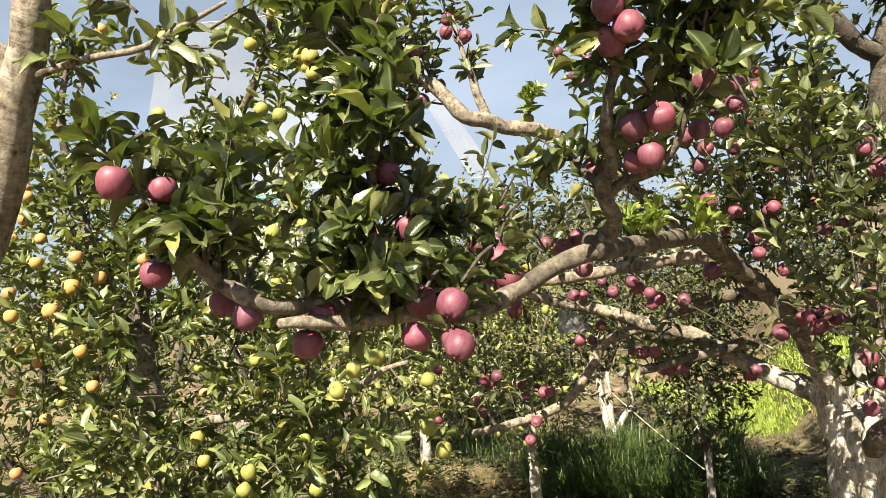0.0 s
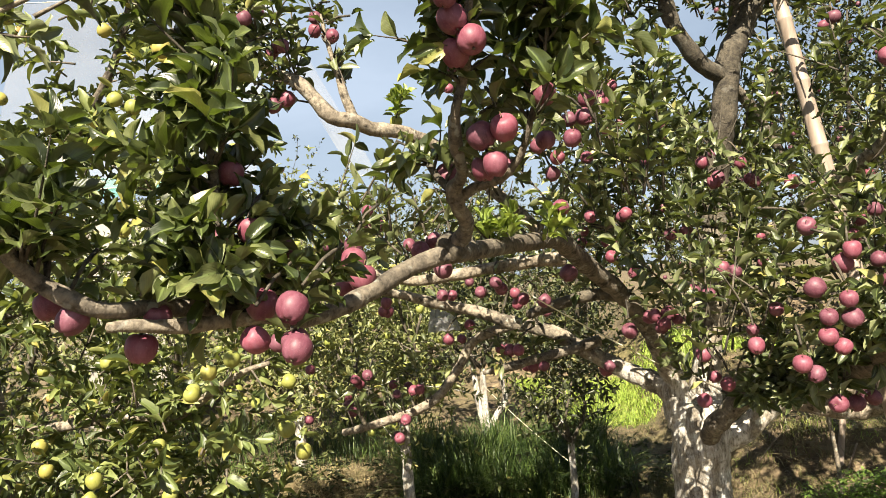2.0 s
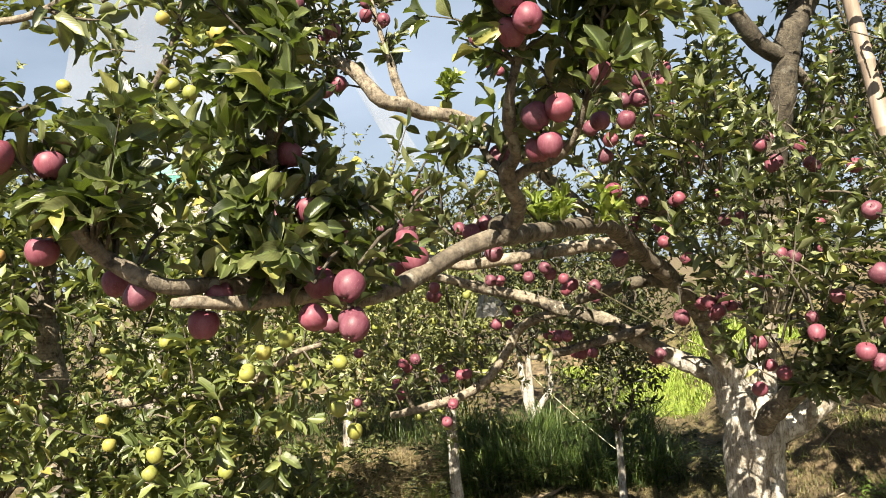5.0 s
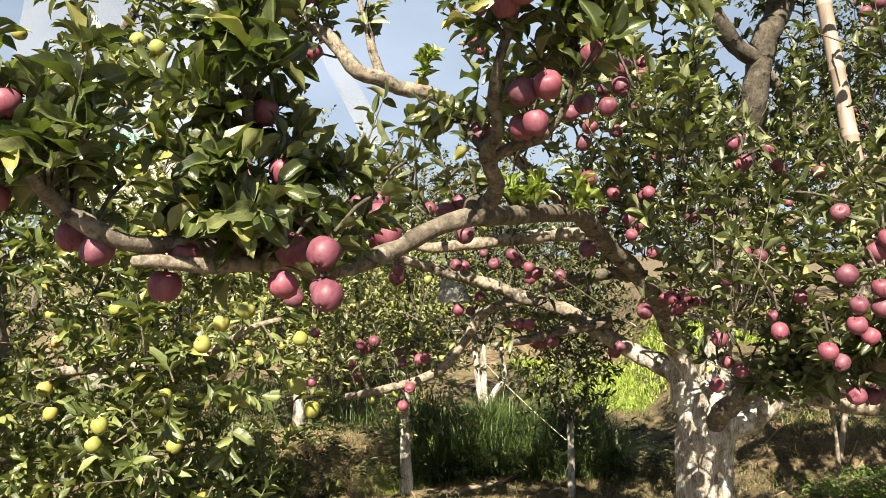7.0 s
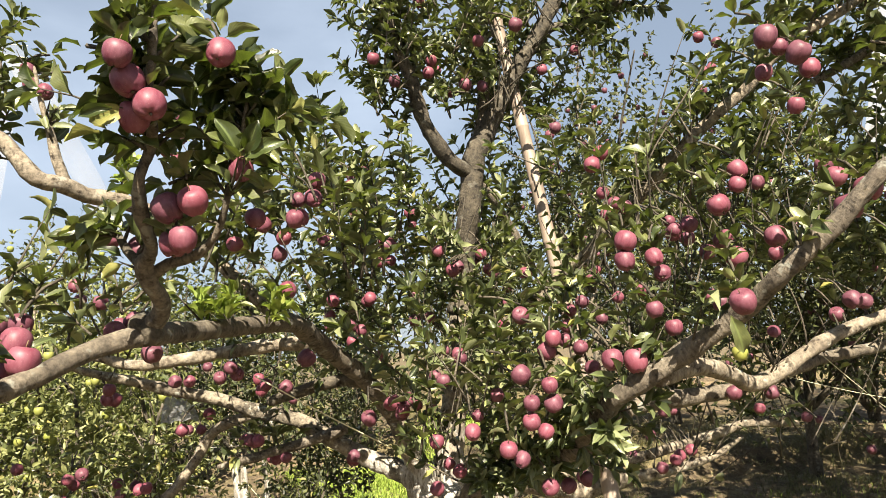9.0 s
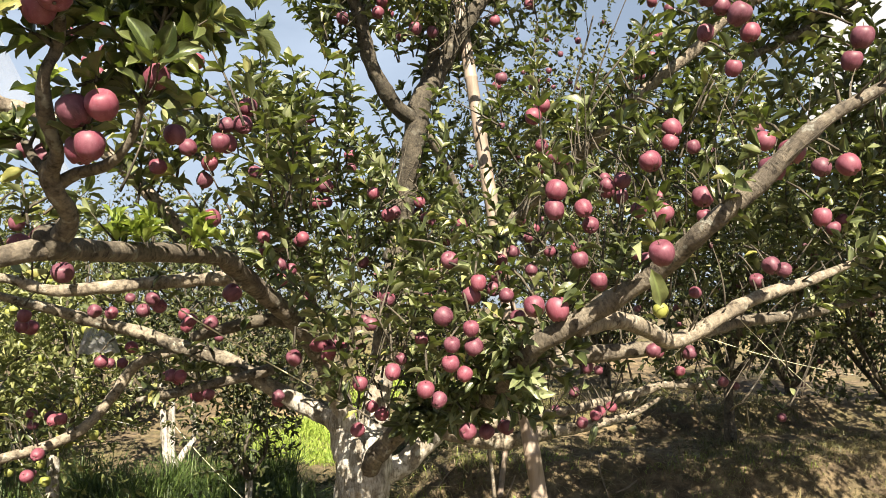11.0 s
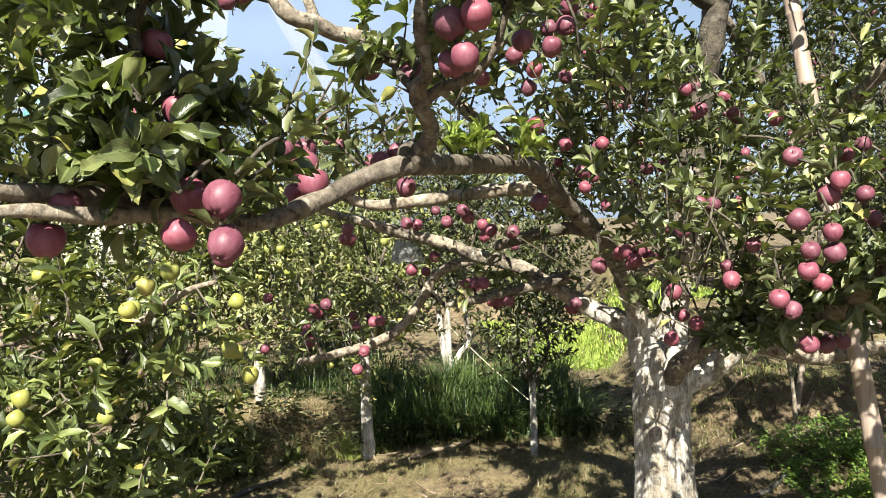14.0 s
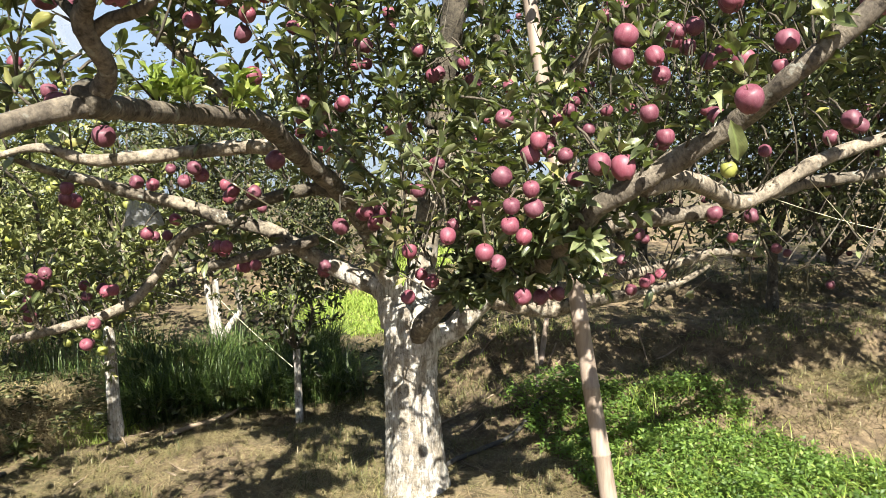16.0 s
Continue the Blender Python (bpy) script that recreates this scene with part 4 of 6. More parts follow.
def small_tube_mesh(name, pts, mat, sides=6):
    v, q = tube_arrays(np.array(pts, float), sides, 0.05)
    me = quads_mesh(name, v, q)
    me.materials.append(mat)
    return me


STEM_MESH = small_tube_mesh("stem", [(0, 0, 0.34, 0.022), (0.01, 0, 0.5, 0.018), (0.05, 0.02, 0.64, 0.02)], STEM)
CALYX_MESH = small_tube_mesh("calyx", [(0, 0, -0.41, 0.05), (0, 0, -0.44, 0.055), (0, 0, -0.47, 0.02)], CALYX, 8)
RED_MESHES = [apple_mesh("apple", s, t, lo, APPLE_RED) for s, t, lo in ((0.96, 0.10, 0.04), (1.02, 0.14, 0.05), (0.92, 0.06, 0.03))]
YELLOW_MESHES = [apple_mesh("apple", s, t, lo, APPLE_YELLOW) for s, t, lo in ((0.95, 0.08, 0.03), (1.0, 0.12, 0.04))]
BLUSH_MESHES = [apple_mesh("apple", s, t, lo, APPLE_BLUSH) for s, t, lo in ((0.92, 0.14, 0.05),)]


def apple(at, size, meshes, label, group, parts=True, tilt=0.45):
    ob = new("apple", meshes[int(RNG.integers(len(meshes)))])
    ob.location, ob.scale = at, (size, size, size)
    ob.rotation_euler = (RNG.normal(0, tilt), RNG.normal(0, tilt), RNG.uniform(0, 6.28))
    tagged(ob, label, "apple", group)
    if parts:
        for nm, me in (("stem", STEM_MESH), ("calyx", CALYX_MESH)):
            c = new(nm, me)
            c.parent = ob
    return ob


RED_LEFT = [(-0.52, 0.82, 2.01, 0.06), (-0.51, 0.94, 1.84, 0.058), (-0.46, 0.89, 2, 0.054), (-0.46, 1.08, 2.01, 0.054), (-0.42, 1.05, 1.77, 0.054), (-0.33, 0.95, 1.74, 0.055), (-0.32, 2.29, 2.75, 0.07), (-0.31, 4.32, 1.23, 0.068), (-0.31, 4.1, 0.94, 0.064), (-0.24, 1.05, 1.67, 0.062), (-0.2, 0.99, 1.73, 0.054), (-0.2, 2.19, 2.8, 0.059), (-0.144, 2.4, 2.518, 0.064), (-0.14, 2.56, 2.81, 0.055), (-0.12, 2.01, 1.59, 0.07), (-0.086, 2.4, 2.542, 0.064), (-0.08, 2.31, 2.73, 0.054), (-0.07, 1.03, 1.88, 0.054), (-0.05, 1.06, 2.03, 0.054), (-0.04, 3.93, 1.04, 0.063), (-0.01, 1.03, 1.9, 0.054), (-0.01, 3.84, 1.01, 0.064), (0, 0.96, 1.67, 0.054), (0.01, 1, 1.74, 0.064), (0.019, 3.757, 1.212, 0.064)]
RED_INNER = [(0.041, 3.803, 1.178, 0.062), (0.05, 2.37, 2.86, 0.054), (0.08, 0.99, 1.73, 0.063), (0.08, 1.01, 1.66, 0.055), (0.09, 0.95, 1.65, 0.057), (0.1, 2.4, 2.79, 0.064), (0.1, 3.61, 1.25, 0.066), (0.12, 1.62, 1.88, 0.062), (0.12, 2.28, 2.75, 0.054), (0.15, 1.55, 1.76, 0.064), (0.178, 1.553, 1.833, 0.071), (0.18, 1.6, 1.88, 0.059), (0.202, 1.507, 1.787, 0.073), (0.23, 3.08, 2.06, 0.069), (0.24, 3.73, 1.6, 0.075), (0.24, 3.94, 1.14, 0.058), (0.24, 3.4, 1.66, 0.064), (0.26, 3.79, 1.1, 0.056), (0.26, 3.6, 0.88, 0.064), (0.3, 3.6, 0.98, 0.064), (0.357, 3.694, 1.129, 0.062), (0.38, 1.8, 1.86, 0.064), (0.393, 3.646, 1.141, 0.064), (0.43, 1.83, 1.89, 0.059), (0.44, 1.02, 2.37, 0.054)]
RED_LOW = [(0.457, 1.069, 2.334, 0.064), (0.466, 1.127, 2.278, 0.064), (0.47, 2.08, 1.8, 0.069), (0.497, 1.074, 2.287, 0.064), (0.528, 1.261, 2.11, 0.068), (0.54, 1.33, 2.04, 0.064), (0.56, 1.27, 2.04, 0.061), (0.57, 3.46, 1.43, 0.066), (0.582, 1.229, 2.12, 0.065), (0.61, 3.5, 1.67, 0.064), (0.64, 1.09, 2.42, 0.06), (0.67, 3.75, 1.4, 0.058), (0.69, 1.24, 2.2, 0.056), (0.71, 3.6, 1.49, 0.064), (0.75, 1.52, 2.14, 0.054), (0.75, 3.3, 1.68, 0.066), (0.769, 2.859, 1.731, 0.062), (0.801, 2.901, 1.699, 0.064), (0.88, 2, 2.11, 0.054), (0.889, 3.302, 1.36, 0.064), (0.89, 1.95, 2.16, 0.054), (0.9, 1.78, 2.19, 0.059), (0.91, 2.05, 1.99, 0.064), (0.921, 3.248, 1.36, 0.064), (0.94, 1.92, 2.22, 0.065)]
RED_MID = [(0.94, 1.95, 2.29, 0.054), (0.96, 3.38, 1.6, 0.067), (0.96, 3.82, 1.3, 0.08), (0.96, 3.2, 1.63, 0.064), (0.99, 1.92, 2.29, 0.065), (1.01, 1.95, 2.36, 0.064), (1.03, 3.01, 1.62, 0.072), (1.06, 3.3, 1.26, 0.064), (1.07, 2.64, 1.75, 0.08), (1.21, 2.7, 2, 0.062), (1.289, 2.73, 1.881, 0.063), (1.29, 2.7, 1.81, 0.057), (1.33, 2.8, 2.55, 0.054), (1.341, 2.73, 1.859, 0.054), (1.36, 2.74, 1.46, 0.073), (1.367, 2.911, 2.591, 0.054), (1.37, 2.85, 2.42, 0.054), (1.39, 3.2, 1.24, 0.064), (1.41, 2.86, 2, 0.055), (1.41, 2.8, 2.01, 0.064), (1.42, 2.78, 1.73, 0.064), (1.423, 2.899, 2.579, 0.064), (1.44, 3.43, 1.19, 0.08), (1.45, 2.96, 2.67, 0.062), (1.48, 2.73, 2.25, 0.063)]
RED_BACK = [(1.48, 2.8, 1.51, 0.064), (1.485, 2.74, 1.521, 0.064), (1.49, 1.85, 1.46, 0.057), (1.49, 2.8, 3.22, 0.064), (1.509, 2.695, 1.481, 0.064), (1.51, 2.94, 2.2, 0.054), (1.52, 1.64, 1.42, 0.059), (1.52, 2.756, 1.465, 0.068), (1.549, 2.738, 1.527, 0.068), (1.56, 2.93, 2.29, 0.068), (1.57, 2.11, 1.71, 0.054), (1.57, 2.95, 2.21, 0.054), (1.58, 2.47, 1.36, 0.067), (1.58, 1.67, 1.38, 0.054), (1.58, 2.5, 1.16, 0.064), (1.59, 1.65, 1.65, 0.067), (1.597, 2.752, 1.496, 0.054), (1.6, 1.61, 1.56, 0.055), (1.6, 1.62, 1.5, 0.059), (1.61, 2.38, 2.17, 0.054), (1.63, 2.9, 3.15, 0.064), (1.64, 2.5, 1.61, 0.064), (1.66, 2.9, 1.9, 0.064), (1.67, 1.61, 1.61, 0.055), (1.67, 1.66, 1.46, 0.054)]
RED_FAR = [(1.68, 2.6, 1.24, 0.055), (1.69, 2.06, 1.56, 0.054), (1.69, 1.63, 1.55, 0.064), (1.69, 2.5, 1.22, 0.064), (1.71, 1.63, 1.76, 0.056), (1.71, 3.02, 2.47, 0.064), (1.71, 1.68, 1.72, 0.064), (1.72, 1.87, 1.85, 0.066), (1.74, 2.9, 1.91, 0.064), (1.76, 2.6, 2.11, 0.064), (1.76, 2.6, 1.72, 0.064), (1.79, 2.89, 3.61, 0.065), (1.81, 2.87, 3.2, 0.065), (1.82, 3.37, 2.07, 0.058), (1.83, 1.48, 1.68, 0.065), (1.83, 2.7, 2.14, 0.064), (1.85, 1.99, 1.21, 0.068), (1.85, 2.92, 3.29, 0.066), (1.91, 1.459, 2.056, 0.069), (1.91, 1.79, 1.72, 0.054), (1.91, 1.471, 1.994, 0.063), (1.94, 1.51, 1.67, 0.074), (1.96, 1.04, 1.82, 0.066), (1.99, 1.45, 1.83, 0.054), (1.99, 2.1, 1.18, 0.064)]
RED_SIDE = [(2.01, 1.45, 2, 0.056), (2.01, 2.85, 3.14, 0.072), (2.03, 1.91, 1.64, 0.06), (2.04, 2.05, 1.87, 0.054), (2.05, 2.9, 2.23, 0.064), (2.05, 2.73, 3.34, 0.066), (2.06, 2.84, 2.14, 0.062), (2.06, 1.48, 1.95, 0.054), (2.07, 2, 1.9, 0.054), (2.08, 3.21, 3.24, 0.066), (2.11, 2.85, 3.14, 0.064), (2.11, 2.9, 2.13, 0.064), (2.13, 2.23, 1.81, 0.066), (2.14, 2.48, 3.32, 0.072), (2.15, 2.97, 1.86, 0.058), (2.15, 3.6, 3.54, 0.066), (2.16, 2.01, 1.83, 0.054), (2.16, 1.97, 2.46, 0.071), (2.18, 1.32, 2.15, 0.058), (2.18, 1.6, 1.77, 0.064), (2.19, 1.96, 2.34, 0.054), (2.2, 1.96, 2.249, 0.054), (2.2, 1.96, 2.51, 0.064), (2.2, 2.3, 1.15, 0.064), (2.227, 1.939, 2.291, 0.058)]
RED_RIGHT = [(2.23, 1.37, 2.16, 0.07), (2.24, 1.61, 2.12, 0.054), (2.24, 1.33, 1.98, 0.062), (2.26, 2.82, 2.11, 0.073), (2.26, 1.12, 2.64, 0.068), (2.283, 1.951, 2.279, 0.064), (2.3, 1.6, 2.14, 0.064), (2.31, 1.36, 2.23, 0.054), (2.34, 2.14, 1.92, 0.054), (2.35, 1.39, 2.29, 0.062), (2.36, 2.6, 1.1, 0.064), (2.37, 1.17, 2.64, 0.054), (2.37, 1.011, 2.079, 0.073), (2.39, 1.12, 2.6, 0.07), (2.39, 0.959, 2.121, 0.072), (2.39, 1.8, 2.14, 0.064), (2.41, 3.29, 3.94, 0.07), (2.41, 1.28, 2.6, 0.054), (2.42, 1.9, 1.77, 0.064), (2.42, 3.79, 2.31, 0.066), (2.44, 1.64, 1.85, 0.065), (2.44, 1.35, 2.05, 0.071), (2.46, 1.7, 2.05, 0.064), (2.5, 1.25, 2.48, 0.054), (2.5, 1.85, 2.13, 0.064)]
RED_TOP = [(2.52, 2.9, 3.29, 0.064), (2.56, 1.19, 2.22, 0.065), (2.59, 1.25, 2.62, 0.064), (2.6, 3.73, 2.12, 0.066), (2.68, 1.86, 2.12, 0.065), (2.69, 1.9, 1.49, 0.064), (2.75, 2.9, 3.43, 0.064), (2.76, 1.39, 2.32, 0.06), (2.79, 2.56, 1.98, 0.066), (2.82, 1.08, 2.14, 0.07), (2.84, 1.02, 2.56, 0.07), (2.86, 1.8, 2.36, 0.064), (2.87, 2.6, 1.36, 0.064), (2.87, 2.9, 1.1, 0.064), (2.9, 2.7, 1.06, 0.064), (2.94, 1.5, 1.83, 0.066), (2.94, 1.95, 1.47, 0.064), (2.99, 2.7, 1.09, 0.064), (3, 3.08, 1.06, 0.054), (3.01, 3.37, 2.12, 0.066), (3.05, 1.2, 2.57, 0.07), (3.06, 2.75, 1.1, 0.064), (3.06, 1.36, 2.01, 0.066), (3.07, 3, 1.18, 0.064), (3.1, 1.38, 2.21, 0.07)]
RED_OUTER = [(3.1, 3.43, 2.19, 0.066), (3.11, 2.84, 1.06, 0.067), (3.14, 2.75, 1.12, 0.064), (3.26, 2.5, 1.43, 0.064), (3.27, 1.71, 1.83, 0.069), (3.32, 2.8, 3.91, 0.064), (3.35, 2.7, 3.03, 0.064), (3.4, 2.6, 3.44, 0.064), (3.4, 2.6, 3.23, 0.064), (3.46, 1.6, 2.01, 0.064), (3.52, 3.35, 1.26, 0.065), (3.53, 2.6, 3.42, 0.064), (3.6, 2.7, 1.3, 0.064), (3.88, 1.9, 3.51, 0.064), (3.91, 2.69, 2.61, 0.067), (3.94, 2.7, 1.22, 0.064), (4.02, 1.94, 2.11, 0.07), (5.04, 3.2, 0.86, 0.064)]
YELLOW_NEAR = [(0.35, 2.61, 2.47, 0.054), (-0.78, 2.37, 2.85, 0.054), (-0.58, 2.06, 2.45, 0.054), (-0.36, 2, 1.51, 0.054), (-0.09, 2.21, 1.17, 0.058), (-0.83, 2.18, 1.14, 0.057), (-1.75, 2.57, 1.91, 0.08), (-2.11, 2.96, 2.66, 0.071), (-1.15, 2.37, 2.92, 0.056), (-1.62, 3.49, 3.26, 0.055), (-0.34, 1.63, 2.5, 0.054), (-0.78, 2.23, 2.37, 0.054), (-0.64, 2.04, 2.34, 0.054), (-0.63, 2.04, 2.02, 0.054), (-0.25, 1.87, 1.56, 0.054), (-0.44, 2.07, 1.43, 0.054), (-0.98, 2.54, 1.36, 0.059), (-0.96, 2.67, 1.52, 0.054), (-1.44, 3.18, 1.33, 0.055), (-1.17, 2.5, 1.22, 0.058), (-1.13, 2.46, 1.13, 0.054), (-0.69, 2.45, 1.19, 0.054), (-0.65, 2.38, 1.14, 0.054), (-0.4, 2.56, 1.36, 0.061)]
YELLOW_BACK = [(-0.11, 1.98, 1.3, 0.054), (-2.19, 3.31, 2.11, 0.062), (-1.81, 2.71, 1.62, 0.065), (-1.91, 3.05, 1.96, 0.058), (-1.91, 2.5, 2.23, 0.056), (-1.97, 2.5, 2.14, 0.056), (-1.86, 2.5, 2.03, 0.056), (-1.61, 2.4, 2.03, 0.056), (-1.57, 2.5, 1.94, 0.056), (-0.82, 2.6, 1.85, 0.056), (-0.72, 2.5, 1.82, 0.056), (-0.89, 2.5, 1.53, 0.056), (-0.53, 2.4, 1.4, 0.056), (-0.14, 2.3, 1.42, 0.056), (-0.17, 2.4, 1.22, 0.056), (-1.61, 2.4, 1.63, 0.056), (-1.69, 2.6, 1.46, 0.056), (-0.86, 2.2, 1.07, 0.056), (-0.61, 2.3, 1.03, 0.056), (-0.73, 2.3, 2.55, 0.056), (-0.72, 2.5, 3.02, 0.056), (-0.48, 2.2, 2.64, 0.056), (-1.84, 2.3, 1.8, 0.056), (-1.92, 2.4, 1.9, 0.056)]
RED_MORE_CROWN = [(0.83, 1.82, 2.45, 0.05), (1.44, 3.16, 2.7, 0.058), (1.53, 3.13, 2.51, 0.05), (1.75, 3.12, 2.43, 0.053), (1.26, 3.01, 1.95, 0.053), (1.28, 3.13, 1.9, 0.055), (0.22, 3.52, 1.61, 0.065), (0.61, 3.93, 1.39, 0.055), (0.82, 1.93, 2.2, 0.057), (0.74, 2.08, 2.16, 0.056), (2.46, 1.9, 2.21, 0.05), (2.67, 1.81, 2.13, 0.058), (2.72, 1.62, 2.03, 0.058), (1.97, 1.99, 1.75, 0.059), (1.96, 2.61, 1.73, 0.051), (2.42, 1.67, 1.88, 0.053), (3.09, 1.7, 1.78, 0.062), (4.26, 2.9, 1.16, 0.053), (2.74, 1.7, 1.73, 0.05), (1.65, 2.17, 1.48, 0.05), (2.33, 3.21, 1.99, 0.05), (2.74, 3.02, 2.18, 0.062), (2.89, 3.37, 2.23, 0.054), (3.64, 2.78, 3.35, 0.06)]
RED_MORE_SIDE = [(3.5, 2.73, 3.17, 0.064), (2.25, 2.38, 2.76, 0.062), (2.35, 2.6, 2.8, 0.05), (0.55, 2.18, 2.64, 0.051), (0.57, 2.19, 2.57, 0.046), (0.52, 2.18, 2.52, 0.051), (0.55, 2.19, 2.49, 0.038), (0.46, 2.17, 2.61, 0.038), (1.4, 2.95, 2.63, 0.059), (1.55, 3.22, 2.7, 0.052), (1.57, 3.16, 2.35, 0.051), (1.1, 2.31, 2.21, 0.052), (1.99, 3.06, 2.31, 0.05), (-0.2, 2.53, 2.95, 0.05), (0.03, 2.54, 2.87, 0.059), (-0.18, 2.69, 2.83, 0.057), (1.77, 3.02, 1.48, 0.053), (1.74, 2.87, 1.62, 0.061), (1.78, 2.81, 1.74, 0.05), (1.12, 3.39, 1.54, 0.054), (0.94, 3.33, 1.66, 0.059), (0.69, 3.27, 1.74, 0.05), (0.9, 3.77, 1.32, 0.06), (1.04, 3.7, 1.21, 0.058)]
RED_MORE_LOW = [(1.03, 3.44, 1.24, 0.066), (0.54, 3.24, 1.68, 0.064), (0.2, 2.46, 2.07, 0.05), (0.19, 2.7, 2.04, 0.05), (0.36, 2.31, 1.91, 0.05), (0.02, 1.33, 1.87, 0.05), (-0.06, 4.16, 1.05, 0.059), (0.33, 3.91, 1.12, 0.062), (0.27, 4.0, 0.91, 0.056), (0.24, 4.07, 0.8, 0.05), (0.46, 1.53, 2.06, 0.062), (0.36, 1.89, 2.15, 0.067), (-0.46, 1.16, 1.99, 0.05)]
YELLOW_MORE = [(-0.52, 2.18, 2.71, 0.052), (-0.5, 2.2, 2.67, 0.05), (-0.7, 2.55, 1.31, 0.053), (-1.59, 3.33, 3.24, 0.051), (-2.11, 3.03, 2.81, 0.06), (-1.73, 2.39, 1.81, 0.067), (-1.81, 2.57, 1.83, 0.061), (-1.96, 2.78, 1.76, 0.05), (-2.11, 2.83, 1.57, 0.05), (-2.13, 2.9, 1.29, 0.056), (-1.74, 2.88, 1.28, 0.05), (-2.23, 2.87, 1.64, 0.05)]
RED_ROWS = (RED_LEFT, RED_INNER, RED_LOW, RED_MID, RED_BACK, RED_FAR, RED_SIDE, RED_RIGHT, RED_TOP, RED_OUTER, RED_MORE_CROWN, RED_MORE_SIDE, RED_MORE_LOW)

# fruit set back and left uncleared, so leaves half hide it from the camera
TUCKED = {(-0.07, 1.03, 1.88), (-0.01, 1.03, 1.9), (0, 0.96, 1.67), (0.01, 1, 1.74), (-0.2, 0.99, 1.73), (-0.46, 1.08, 2.01), (0.15, 1.55, 1.76), (-0.05, 1.06, 2.03)}

RED_LABEL = "dusky red apple with a dusty bloom hanging among leaves"
for rows in RED_ROWS:
    for x, y, z, d in rows:
        apple((x, y + (0.05 if (x, y, z) in TUCKED else 0.0), z), d * (1.08 if y < 1.6 else 1.0), RED_MESHES, RED_LABEL, "red apples on the old tree", tilt=0.35 if y < 1.7 else 0.6)
        tip = np.array((x, y, z)) + RNG.normal(0, 0.012, 3) + np.array((0, 0.015, d * 0.62 + 0.01))
        pool = near if (x < 0.3 and y < 1.3) or y < 1.5 else crown
        pool.rosette(tip, RNG.normal(0, 0.3, 3) + np.array((0, 0.4, 1.0)), RNG.integers(3, 6), 0.07, (0.5, 1.3))
        back = tip + unit(np.array((RNG.normal(0, 0.5), 0.6, 0.5))) * RNG.uniform(0.08, 0.16)
        ln = np.array([(*tip, 0.004), (*(0.5 * (tip + back) + (0, 0, 0.01)), 0.0045), (*back, 0.005)])
        twigs.add(ln, 4)
        pool.rosette(back, (0, 0.2, 1.0), 6, 0.072)



def clear_fruit_view(leaves, reach=0.3, gap=0.05):
    """Drops leaves that hide each fruit from where the camera stands, to fit its view."""
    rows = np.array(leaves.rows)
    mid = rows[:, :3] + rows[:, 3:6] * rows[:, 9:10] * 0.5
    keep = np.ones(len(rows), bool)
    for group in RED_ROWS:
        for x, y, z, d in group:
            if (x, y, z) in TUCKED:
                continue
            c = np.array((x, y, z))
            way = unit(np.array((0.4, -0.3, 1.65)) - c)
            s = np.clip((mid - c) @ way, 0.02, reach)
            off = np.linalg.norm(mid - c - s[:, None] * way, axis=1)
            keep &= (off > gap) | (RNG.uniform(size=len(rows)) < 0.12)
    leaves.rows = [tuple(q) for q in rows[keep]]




def bare(leaves, limb, t0, t1, reach=0.35, gap=0.04, left=0.2):
    """Drops leaves that hide a limb or pole from where the camera stands, to fit its view."""
    rows = np.array(leaves.rows)
    mid = rows[:, :3] + rows[:, 3:6] * rows[:, 9:10] * 0.5
    keep = np.ones(len(rows), bool)
    line = curve_points(limb)[:, :3]
    for c in line[int(t0 * len(line)):int(t1 * len(line)):2]:
        way = unit(np.array((0.4, -0.3, 1.65)) - c)
        s = np.clip((mid - c) @ way, 0.0, reach)
        keep &= (np.linalg.norm(mid - c - s[:, None] * way, axis=1) > gap) | (RNG.uniform(size=len(rows)) < left)
    leaves.rows = [tuple(q) for q in rows[keep]]


def open_to_sun(leaves, limb, reach, gap, left):
    """The crown is thinned where it would shade the trunk."""
    rows = np.array(leaves.rows)
    mid = rows[:, :3] + rows[:, 3:6] * rows[:, 9:10] * 0.5
    keep = np.ones(len(rows), bool)
    way = np.array(SUN)
    for c in curve_points(limb)[::3, :3]:
        s = np.clip((mid - c) @ way, 0.0, reach)
        keep &= (np.linalg.norm(mid - c - s[:, None] * way, axis=1) > gap) | (RNG.uniform(size=len(rows)) < left)
    leaves.rows = [tuple(q) for q in rows[keep]]


clear_fruit_view(crown)
open_to_sun(crown, TRUNK[1:], 2.4, 0.11, 0.7)
open_to_sun(crown, [(2.8, 3.5, 0.2, 0.1), (3.5, 2.9, 0.1, 0.1), (4.3, 2.3, 0.0, 0.1)], 6.0, 0.32, 0.4)
open_to_sun(crown, [(2.9, 3.75, 0.3, 0.1), (3.7, 3.3, 0.3, 0.1)], 6.0, 0.3, 0.4)
open_to_sun(crown, [(2.68, 2.57, 0.0, 0.04), (2.36, 3.1, 3.66, 0.04)], 2.6, 0.055, 0.35)
open_to_sun(crown, LIMB_B[2:9], 4.0, 0.06, 0.15)
open_to_sun(crown, LIMB_S, 4.0, 0.065, 0.15)
open_to_sun(crown, [(0.0, 3.75, 1.2, 0.05), (0.4, 3.65, 1.13, 0.05)], 4.0, 0.08, 0.3)
open_to_sun(crown, LIMB_A[7:13], 1.6, 0.06, 0.4)
open_to_sun(near, LIMB_A[7:13], 1.6, 0.06, 0.5)
